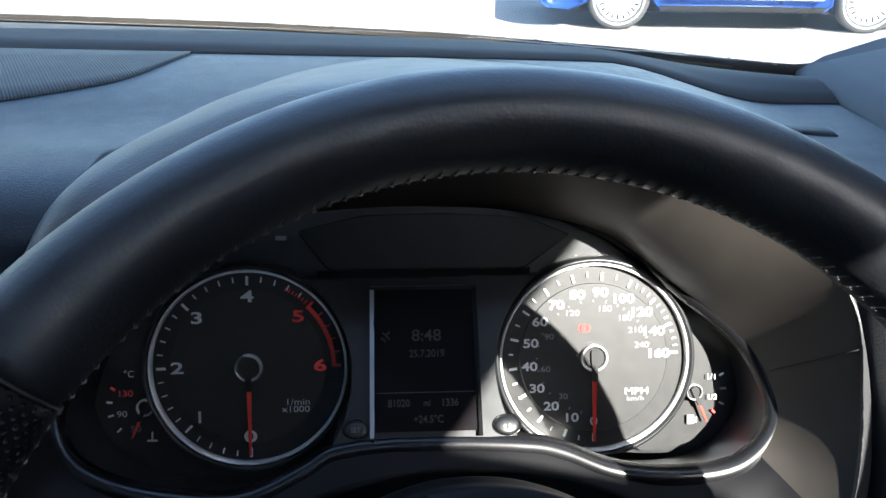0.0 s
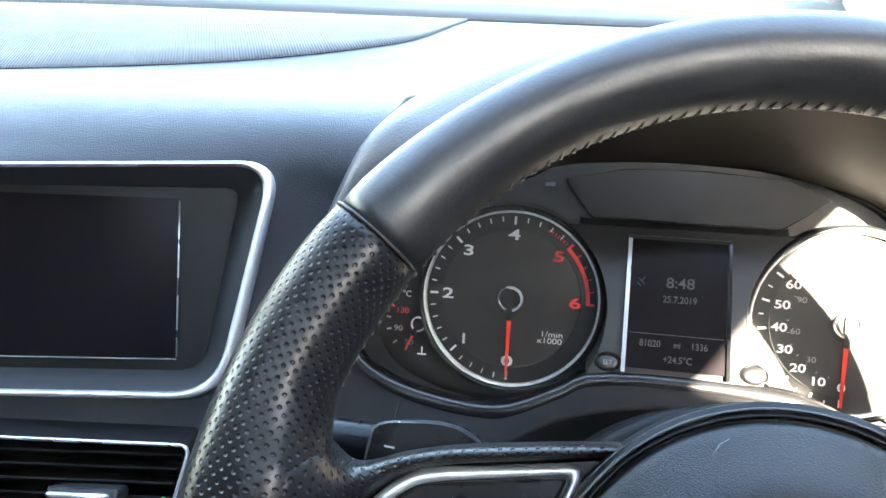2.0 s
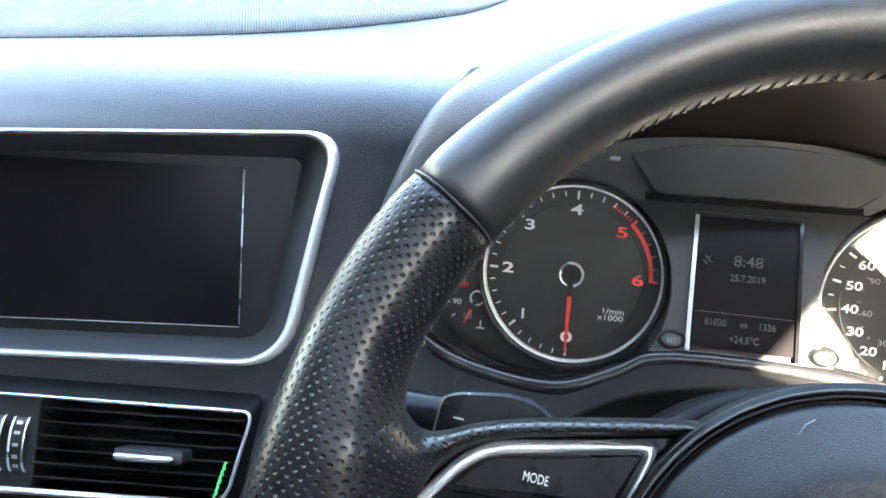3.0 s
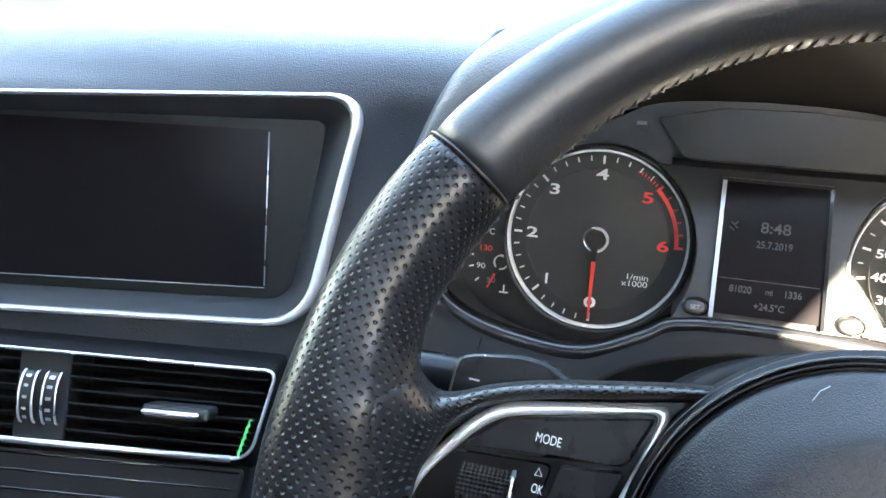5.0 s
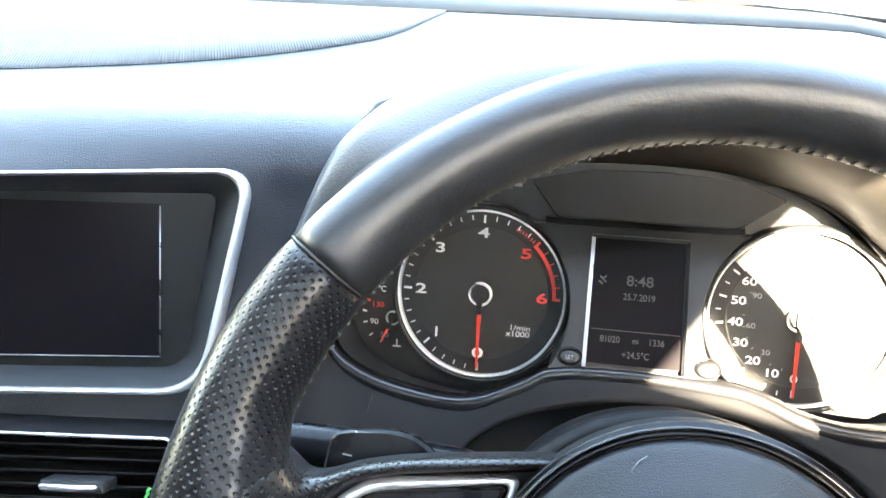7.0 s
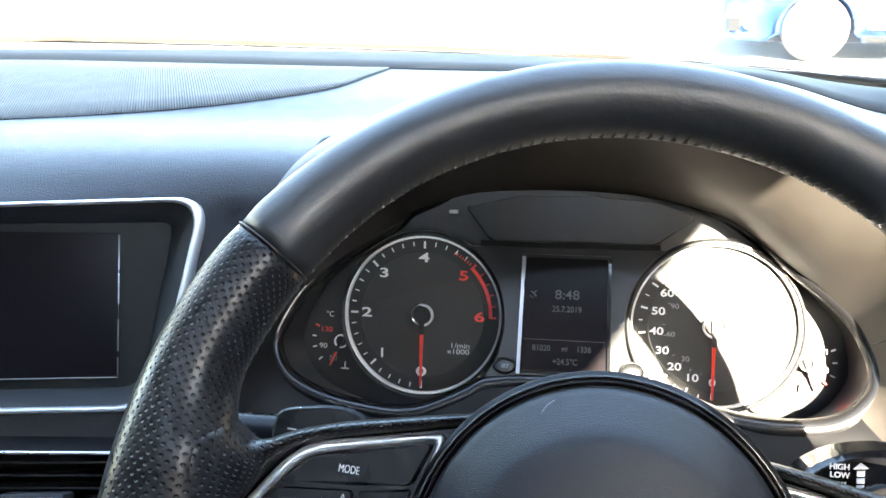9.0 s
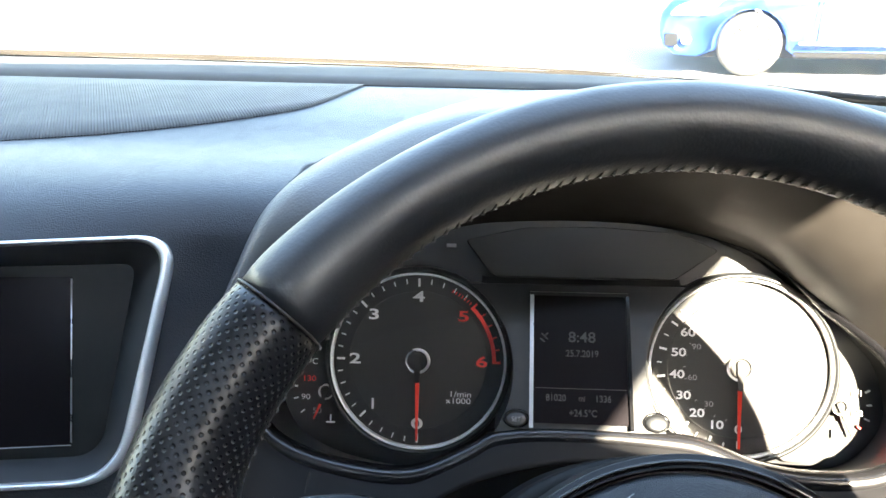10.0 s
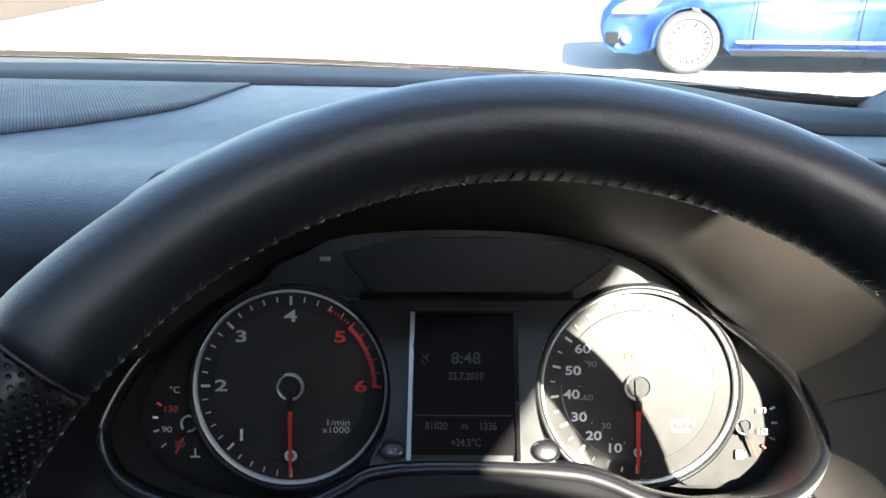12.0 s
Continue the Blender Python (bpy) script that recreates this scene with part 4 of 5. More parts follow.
def rim_ring(a, ra, rb, n=28):
    """Section of the rim at the angle a (degrees from the right, anticlockwise), half-widths ra across and rb deep."""
    u = Vector((math.cos(radians(a)), 0, math.sin(radians(a))))
    return [u * (RR + ra * math.cos(t)) + Vector((0, -rb * math.sin(t), 0)) for t in (2 * math.pi * j / n for j in range(n))]


def grip_size(a):
    """Half-widths of the rim at an angle measured from the top, either side."""
    b = abs((a - 90 + 180) % 360 - 180)
    w = lambda c, s: math.exp(-((b - c) / s) ** 2)
    g = soft((b - 30) / 32) * (1 - soft((b - 105) / 25))
    return 0.0143 + 0.0020 * g + 0.0025 * w(92, 11), 0.0170 + 0.0018 * g


def rim_piece(name, a0, a1, mat, parent, label, ends=0.0):
    n = max(8, int(abs(a1 - a0) / 1.5))
    rings, pitch = [], []
    for i in range(n + 1):
        a = a0 + (a1 - a0) * i / n
        ra, rb = grip_size(a)
        e = min(i, n - i)
        k = 1 - ends * (1.0 if e == 0 else 0.35 if e == 1 else 0.0)
        rings.append(rim_ring(a, ra * k, rb * k))
    ob = part(name, loft(rings, True, False, True, True, lambda r, c: ((a0 + (a1 - a0) * r / n) * math.pi / 180 * RR, c / 28 * 2 * math.pi * 0.0165)), mat, parent, label)
    ob.matrix_basis = RIM
    return ob


def steering_wheel():
    w = thing("steering_wheel", "black leather steering wheel with perforated grips and chrome-edged spokes", "steering wheel", WHEEL)
    rim_piece("rim_top", 36.9, 143.1, LEATHER, w, "smooth worn black leather", 0.05)
    rim_piece("grip", 143.3, 221, PERF, w, "perforated black leather grip", 0.03)
    rim_piece("grip", -41, 36.7, PERF, w, "perforated black leather grip", 0.03)
    for a in (143.3, 36.7):
        ra, rb = grip_size(a)
        q = part("seam", tube(rim_ring(a, ra * 0.98, rb * 0.98), 0.0005, 6, True), PIPING, w, "worn seam between the leathers")
        q.matrix_basis = RIM
    rim_piece("rim_bottom", 221.4, 318.6, LEATHER, w, "smooth black leather", 0.08)
    # stitching along the inner edge
    st = bmesh.new()
    for i in range(118):
        a = -12 + 204 * i / 117
        for k in (-1, 1):
            ra, rb = grip_size(a)
            th0 = radians(180 + 8 * k)
            u0 = Vector((math.cos(radians(a)), 0, math.sin(radians(a))))
            u1 = Vector((math.cos(radians(a + 0.75)), 0, math.sin(radians(a + 0.75))))
            p = u0 * (RR + (ra + 0.0004) * math.cos(th0)) + Vector((0, -(rb + 0.0004) * math.sin(th0), 0))
            q = u1 * (RR + (ra + 0.0004) * math.cos(radians(180 - 8 * k + 12))) + Vector((0, -(rb + 0.0004) * math.sin(radians(180 - 8 * k + 12)), 0))
            d = (q - p).normalized()
            s = d.cross(u0).normalized() * 0.00034
            n_ = u0 * (-0.0007 if 37 < a < 143 else -0.0005)
            vs = [st.verts.new(v) for v in (p - s, p + s, q + s, q - s, (p + q) / 2 - s * 0.8 + n_, (p + q) / 2 + s * 0.8 + n_)]
            for f in ((0, 1, 5, 4), (4, 5, 2, 3), (0, 4, 3), (1, 2, 5)):
                st.faces.new([vs[i_] for i_ in f])
    ob = part("stitching", st, THREAD, w, "grey cross stitching", False)
    ob["kind"], ob.matrix_basis = "stuff", RIM
    return w


wheel = steering_wheel()


def loose_thread(points):
    part("loose_thread", tube(points, 0.00018, 5), GREY, wheel, "frayed pale thread end")


loose_thread([(-0.1335, 0.002, 0.0345), (-0.1318, 0.000, 0.0362), (-0.1300, 0.001, 0.0352)])
loose_thread([(-0.1300, 0.003, 0.0350), (-0.1284, 0.001, 0.0364), (-0.1272, 0.000, 0.0372)])


def spoke_side(pts, side):
    """Points of the left spoke as they are, or carried over to the right one (the wheel stands turned a little to the right)."""
    if side < 0:
        return [tuple(p) for p in pts]
    out = []
    for p in pts:
        x, z = -(p[0] + 0.004), p[-1] + 0.003
        q = (-0.004 + x * 0.9929 + z * 0.1184, -0.0065 + z * 0.9929 - x * 0.1184)
        out.append((q[0], *p[1:-1], q[1]))
    return out


# upper edge, lower edge, and depths of edge and front of the leather that runs from the grip into the spoke
WEB = [((-0.048, 0.0490), (-0.0525, 0.0452), 0.016, 0.0100), ((-0.062, 0.0478), (-0.064, 0.0432), 0.016, 0.0098), ((-0.080, 0.0456), (-0.081, 0.0405), 0.016, 0.0096), ((-0.100, 0.0428), (-0.100, 0.0375), 0.0155, 0.0090),
       ((-0.116, 0.0391), (-0.1125, 0.0342), 0.015, 0.0070), ((-0.1267, 0.0352), (-0.1195, 0.0300), 0.0145, 0.0035), ((-0.1340, 0.0345), (-0.1243, 0.0265), 0.0080, -0.0020), ((-0.1410, 0.0390), (-0.1287, 0.0197), 0.0015, -0.0135),
       ((-0.1485, 0.0440), (-0.1327, 0.0132), -0.0045, -0.0228), ((-0.1560, 0.0470), (-0.1338, 0.0055), -0.0085, -0.0282), ((-0.1610, 0.0480), (-0.1357, -0.0045), -0.0105, -0.0300), ((-0.165, 0.0460), (-0.138, -0.0168), -0.0120, -0.0300), ((-0.170, 0.0400), (-0.143, -0.0260), -0.0120, -0.0290)]


def merge_leather(web, side, k=0.026):
    """Rounds out the valley where grip and spoke leather meet, so that one flows into the other."""
    grip = [c for c in wheel.children if c.name.startswith("grip") and sum((RIM @ v.co).x for v in c.data.vertices) * side > 0][0]
    inv = RIM.inverted()

    def inward(q):
        return RR - math.hypot(q.x, q.z)

    def depth(p):
        q = inv @ p
        ra, rb = grip_size(math.degrees(math.atan2(q.z, q.x)))
        return (math.hypot((math.hypot(q.x, q.z) - RR) / ra, q.y / rb) - 1) * 0.0175

    me = web.data
    flip = -1 if sum(v.normal.y for v in me.vertices) > 0 else 1
    shown = np.array([tuple(v.co) for v in me.vertices if depth(v.co) > -0.001 and v.co.y < 0.012 and inward(inv @ v.co) > 0.006])
    moved = []
    for v in me.vertices:
        a = depth(v.co)
        fade = (1 - soft((v.co.y - 0.004) / 0.010)) * soft((inward(inv @ v.co) - 0.001) / 0.011)
        moved.append(v.co + v.normal * flip * (max(0.0, k - abs(a)) ** 2 / (4 * k)) * fade)
    gm = grip.data
    gone = []
    for v in gm.vertices:
        p = RIM @ v.co
        b = float(np.sqrt(((shown - np.array(tuple(p))) ** 2).sum(axis=1).min()))
        q = v.co
        u = Vector((q.x, 0, q.z)).normalized() * RR
        gone.append(v.co + (v.co - u).normalized() * (max(0.0, k - b) ** 2 / (4 * k)) * soft((inward(q) + 0.006) / 0.012))
    for v, p in zip(me.vertices, moved):
        v.co = p
    for v, p in zip(gm.vertices, gone):
        v.co = p
    me.update()
    gm.update()


def spoke(side):
    """One side spoke: leather flowing out of the grip, gloss panel, chrome outline and its keys. side: -1 with the menu keys, 1 its mirror image."""
    mx = lambda pts: spoke_side(pts, side)
    n, m = 56, 26
    up = curve_through([(a[0], 0, a[1]) for a, b, e, f in WEB], n)
    lo = curve_through([(b[0], 0, b[1]) for a, b, e, f in WEB], n)
    dp = curve_through([(e, f, 0) for a, b, e, f in WEB], n)
    rows, flat = [], []
    for i in range(n):
        row = []
        w = soft((i / (n - 1) - 0.45) / 0.35)
        for j in range(m):
            v = j / (m - 1)
            c = up[i].lerp(lo[i], v)
            s = math.sin(math.pi * v)
            s = (s ** 0.55) * (1 - w) + (1 - (1 - v) ** 7) * (1 - v ** 1.35) * w
            row.append((c.x, dp[i].x + (dp[i].y - dp[i].x) * s, c.z))
        row = [(up[i].x, 0.028, up[i].z)] + row + [(lo[i].x - 0.44 * max(0.0, 0.0165 - dp[i].x), 0.0175, lo[i].z - 0.44 * max(0.0, 0.0165 - dp[i].x)), (lo[i].x - 0.014, 0.028, lo[i].z - 0.014)]
        flat.append([Vector(q) for q in row])
        rows.append(mx(row))
    # holes laid by the lengths along and across the leather
    mid = len(flat[0]) // 2
    along = [0.0]
    for a, b in zip(flat, flat[1:]):
        along.append(along[-1] + (b[mid] - a[mid]).length)
    across = []
    for r in flat:
        s = [0.0]
        for a, b in zip(r, r[1:]):
            s.append(s[-1] + (b - a).length)
        across.append([v - s[mid] for v in s])
    web = part("spoke_leather", loft(rows, False, False, True, False, lambda r, c: (along[r], across[r][c])), PERF, wheel, "perforated leather running from the grip over the spoke")
    merge_leather(web, side)
    o = round_poly(mx([(-0.150, -0.034), (-0.1465, -0.006), (-0.1400, 0.0060), (-0.1262, 0.0240), (-0.1125, 0.0338), (-0.100, 0.0375), (-0.049, 0.0447), (-0.0545, 0.0370), (-0.0625, 0.026), (-0.077, -0.008), (-0.082, -0.034)]), [0.004, 0.01, 0.012, 0.012, 0.012, 0.01, 0.001, 0.004, 0.004, 0.006, 0.004])
    p = part("spoke_panel", slab(o, 0.0162, 0.026, 0.001), SHINE, wheel, "gloss black spoke panel")
    o = round_poly(mx([(-0.143, -0.022), (-0.1388, -0.003), (-0.1340, 0.0092), (-0.1192, 0.0263), (-0.1107, 0.0323), (-0.1018, 0.0343), (-0.0610, 0.0401), (-0.0642, 0.0303), (-0.0720, 0.0086), (-0.0790, -0.014), (-0.083, -0.030), (-0.140, -0.030)]), [0.006, 0.01, 0.010, 0.010, 0.008, 0.008, 0.0042, 0.01, 0.01, 0.006, 0.006, 0.008])
    oc = Vector((sum(x for x, z in o) / len(o), sum(z for x, z in o) / len(o)))
    def shrink(g):
        return [(x - (Vector((x, z)) - oc).normalized().x * g, z - (Vector((x, z)) - oc).normalized().y * g) for x, z in o]
    part("spoke_outline", loft([[(x, y, z) for x, z in shrink(g)] for g, y in ((-0.0024, 0.0178), (-0.0022, 0.0160), (-0.0014, 0.0142), (-0.0002, 0.0136), (0.0012, 0.0138), (0.0019, 0.0146), (0.0021, 0.0175))], True), BRIGHT, p, "bright chrome outline")
    k = part("key", slab(round_poly(mx([(-0.1212, 0.0202), (-0.1096, 0.0302), (-0.0986, 0.0324), (-0.0640, 0.0372), (-0.0712, 0.0218), (-0.0920, 0.0205)]), 0.0022), 0.0133, 0.02, 0.0014), KEY, p)
    part("key", slab(round_poly(mx([(-0.0712, 0.0204), (-0.0905, 0.0190), (-0.0955, 0.0020), (-0.0970, -0.008), (-0.0835, -0.010)]), 0.0015), 0.0137, 0.02, 0.001), KEY, p)
    part("key_surround", slab(round_poly(mx([(-0.1240, 0.0185), (-0.0925, 0.0188), (-0.0980, -0.001), (-0.0990, -0.014), (-0.136, -0.014), (-0.1345, 0.006)]), 0.003), 0.0152, 0.02, 0.0008), SHINE, p)
    if side < 0:
        letters("caption", "MODE", 0.0041, -0.0948, 0.0130, 0.0260, WHITE, k, 0.68, 5)
        bump = lambda i, j: 0.0066 + 0.0006 * (j % 2) - 0.0005 * (i % 3 == 0)
        b = part("roller", loft([[(-0.1208 + 0.0164 * i / 36, 0.0172 - bump(i, j) * math.sin(t), 0.0082 - 0.0005 * i / 36 + bump(i, j) * math.cos(t)) for j, t in enumerate([2 * math.pi * j / 64 for j in range(64)])] for i in range(37)], True, False, False, True), LOWER, p, "knurled black roller")
        part("roller_end", ring(0, 0, [(0.0075, -0.0006), (0.0075, 0.0006), (0.0058, 0.0006), (0.0058, -0.0006)], 32), SILVER, b).matrix_basis = pose(-0.1040, 0.0168, 0.0078, 0, 0, 90)
        letters("caption", "OK", 0.0040, -0.0966, 0.0148, 0.0106, WHITE, p, 0.6, 7)
        for zz, sg in ((0.0158, 1), (0.0058, -1)):
            tri = [(-0.0978, zz - 0.0011 * sg), (-0.0956, zz - 0.0011 * sg), (-0.0967, zz + 0.0013 * sg)]
            part("arrow_mark", tube([(x, 0.0150, z) for x, z in tri], 0.00022, 6, True), WHITE, p)


spoke(-1)
spoke(1)


def airbag():
    n = 96
    turn = lambda prof: loft([[(-0.004 + r * math.cos(2 * math.pi * j / n), y, -0.003 + r * math.sin(2 * math.pi * j / n)) for j in range(n)] for r, y in prof], True)
    part("hub_trim", turn([(0.0690, 0.0052), (0.0690, 0.0048), (0.0686, 0.0041), (0.0658, 0.0038), (0.0655, 0.0028), (0.0650, 0.0026), (0.0645, 0.0034), (0.0638, 0.0060)]), SHINE, wheel, "gloss black ring round the airbag")
    part("hub_bead", tube([(-0.004 + 0.0668 * math.cos(2 * math.pi * j / n), 0.0036, -0.003 + 0.0668 * math.sin(2 * math.pi * j / n)) for j in range(n)], 0.0007, 8, True), PIANO, wheel, "raised gloss bead round the airbag")
    a = part("airbag_cover", turn([(0.0637, 0.0062), (0.0632, 0.0020), (0.0622, 0.0002), (0.0600, -0.0018), (0.056, -0.0052), (0.051, -0.0096), (0.0475, -0.0124), (0.0455, -0.0134), (0.043, -0.0142), (0.037, -0.0158), (0.025, -0.0175), (0.012, -0.018), (0.001, -0.0182)]), AIRBAG, wheel, "grained domed airbag cover")
    o = [(-0.004 + 0.040 * math.cos(t), 0.000 + 0.0205 * math.sin(t)) for t in (2 * math.pi * j / 60 for j in range(60))]
    part("emblem", loft([[(-0.004 + (x + 0.004) * k, y - 0.0035 * (1 - ((x + 0.004) / 0.04) ** 2) , z * k) for x, z in o] for k, y in ((1.0, -0.0125), (1.0, -0.0145), (0.94, -0.0155), (0.9, -0.0145), (0.9, -0.0125))], True, True), CHROME, a, "plain chrome oval emblem ring")
    # pale crumbs caught in the groove round the airbag
    rnd = random.Random(5)
    verts, faces = [], []
    for i in range(70):
        t, q, e = rnd.gauss(1.45, 0.32), 0.0641 + rnd.uniform(-0.0006, 0.0016), rnd.uniform(0.00008, 0.00024)
        o = Vector((-0.004 + q * math.cos(t), 0.0034 - rnd.uniform(0, 0.0006), -0.003 + q * math.sin(t)))
        k = len(verts)
        verts += [o + Vector((rnd.uniform(-1, 1), rnd.uniform(-1.4, -0.4), rnd.uniform(-1, 1))) * e for _ in range(3)] + [o + Vector((0, e, 0))]
        faces += [(k, k + 1, k + 2), (k, k + 1, k + 3), (k + 1, k + 2, k + 3), (k, k + 2, k + 3)]
    part("crumbs", geo(verts, faces, False), GREY, wheel, "pale crumbs in the groove round the airbag")["kind"] = "stuff"
    part("scratch", tube([(-0.0215, -0.0030, 0.0545), (-0.0240, -0.0036, 0.0528), (-0.0258, -0.0046, 0.0500)], 0.00013, 5), GREY, a, "pale hairline scratch")


airbag()


def paddle(side):
    mx = lambda pts: spoke_side(pts, side)
    o = round_poly(mx([(-0.137, 0.020), (-0.1335, 0.0462), (-0.1285, 0.0482), (-0.1115, 0.0502), (-0.1015, 0.0488), (-0.0905, 0.0408), (-0.083, 0.028), (-0.083, 0.020)]), [0.002, 0.006, 0.004, 0.006, 0.006, 0.006, 0.004, 0.002])
    o = [(x - 0.0024 * side, z - 0.0008) for x, z in o]
    p = part("shift_paddle", slab(o, 0.0345, 0.041, 0.0012), KEY, wheel, "black gearshift paddle")
    part("paddle_edge", tube([(x - 0.0024 * side, 0.0352, z - 0.0008) for x, z in mx([(-0.1348, 0.021), (-0.1321, 0.041), (-0.1291, 0.0460), (-0.1236, 0.0481)])], 0.0005, 6), SILVER, p)
    part("minus_mark" if side < 0 else "plus_mark", slab(mx([(-0.1258, 0.0388), (-0.1222, 0.0385), (-0.1222, 0.0391), (-0.1258, 0.0394)]), 0.0341, 0.036), WHITE, p)


paddle(-1)
paddle(1)
part("hub_back", disc(-0.004, -0.003, 0.0688, 0.0055, 0.024, 0.0), DULL, wheel)


def column():
    c = thing("steering_column", "black plastic steering column shroud with control stalks", "steering column")
    rows = []
    for y, zc, a, b in ((-0.020, -0.112, 0.068, 0.058), (-0.055, -0.104, 0.074, 0.061), (-0.100, -0.094, 0.080, 0.068), (-0.112, -0.0905, 0.080, 0.0680), (-0.116, -0.0895, 0.078, 0.0668), (-0.140, -0.084, 0.077, 0.069), (-0.158, -0.0795, 0.0755, 0.0702), (-0.163, -0.078, 0.074, 0.0695), (-0.165, -0.0775, 0.070, 0.066)):
        rows.append([(0.016 + a * math.cos(t), y, zc + b * math.sin(t)) for t in (-0.5 + (math.pi + 1.0) * j / 60 for j in range(61))])
    part("shroud", loft(rows), DULL, c, "arched black shroud")
    s = part("indicator_stalk", tube([(-0.172, -0.176, -0.0365), (-0.16, -0.177, -0.036), (-0.12, -0.175, -0.0365), (-0.07, -0.165, -0.041), (-0.04, -0.15, -0.053)], [0.0085, 0.0098, 0.0098, 0.008, 0.007], 16), KEY, c, "black indicator stalk")
    letters("parking_symbol", "P", 0.0072, -0.1372, -0.1872, -0.0380, WHITE, s)
    for k in (-1, 0, 1):
        part("ray_mark", tube([(-0.1338, -0.1872, -0.0380 + 0.0006 * k), (-0.1308, -0.1872, -0.0380 + 0.0019 * k)], 0.0002, 5), WHITE, s)
    o = [(0.1275 + 0.038 * math.cos(t), -0.0475 + 0.0240 * math.sin(t)) for t in (2 * math.pi * j / 64 for j in range(64))]
    w = part("wiper_stalk", slab(o, -0.182, -0.165, 0.002), PIANO, c, "black wiper stalk with white markings")
    for words, x, z in (("HIGH", 0.1085, -0.0306), ("LOW", 0.1087, -0.0338), ("OFF", 0.1092, -0.0402)):
        letters("caption", words, 0.0031, x, -0.1823, z, WHITE, w, 1.0, 0, 0, 0.0001)
    for k in range(4):
        part("dash_mark", slab([(0.1068 + 0.0012 * k, -0.0374), (0.1076 + 0.0012 * k, -0.0374), (0.1076 + 0.0012 * k, -0.0364), (0.1068 + 0.0012 * k, -0.0364)], -0.1823, -0.1815), WHITE, w)
    part("print_arrow", slab([(0.1135, -0.0312), (0.1195, -0.0306), (0.1163, -0.0285)], -0.1823, -0.1815), WHITE, w)
    for k in range(4):
        z = -0.0318 - 0.0028 * k
        part("print_bar", slab([(0.1150, z - 0.0021), (0.1179, z - 0.0019), (0.1178, z + 0.0003), (0.1149, z)], -0.1823, -0.1815), WHITE, w)
    return c


column()


# ---- edges of the cabin ----
def pillar_trim():
    p = thing("pillar_trim", "dark grey trim at the foot of the windscreen pillar", "trim", Matrix.Identity(4), kind="structure")
    part("pillar", tube([(0.50, 0.30, 1.10), (0.495, 0.24, 1.17), (0.48, 0.1, 1.33), (0.45, -0.10, 1.52), (0.43, -0.2, 1.60)], [0.045, 0.045, 0.042, 0.04, 0.04], 16), TRIM, p)
    rows = []
    for t in [i / 8 for i in range(9)]:
        a = Vector((0.300, 0.264, 1.146)).lerp(Vector((0.306, -0.16, 1.110)), t)
        b = Vector((0.47, 0.330, 1.170)).lerp(Vector((0.458, -0.16, 1.200)), t)
        rows.append([a + Vector((0, 0, -0.02)), a, a.lerp(b, 0.15) + Vector((0, 0, 0.006)), a.lerp(b, 0.5) + Vector((0, 0, 0.008)), b])
    part("corner_panel", loft(rows), TRIM, p, "dark sloping corner panel")
    on_top = lambda x, y, over: RIG @ dash_top(x, y, over)
    back = [(0.226 + 0.040 * t, 0.128 + 0.012 * math.sin(math.pi * (0.1 + 0.6 * t))) for t in (i / 18 for i in range(19))]
    near = [(x - 0.001, y - 0.016) for x, y in back]
    q = part("side_vent", loft([[on_top(x, y, d) for x, y in row] for row, d in ((back, 0.0), (back, 0.0004), (near, 0.0004), (near, 0.0))]), TRIM, p, "ribbed side demister vent")
    for (x0, y0), (x1, y1) in zip(back, near):
        part("rib", tube([on_top(x0, y0, 0.0006), on_top(x1, y1, 0.0006)], 0.0006, 6), DASH, q)
    part("pillar", tube([(-1.16, 0.42, 1.10), (-1.14, 0.3, 1.2), (-1.10, 0.05, 1.42), (-1.06, -0.2, 1.60)], 0.045, 16), TRIM, p)


pillar_trim()


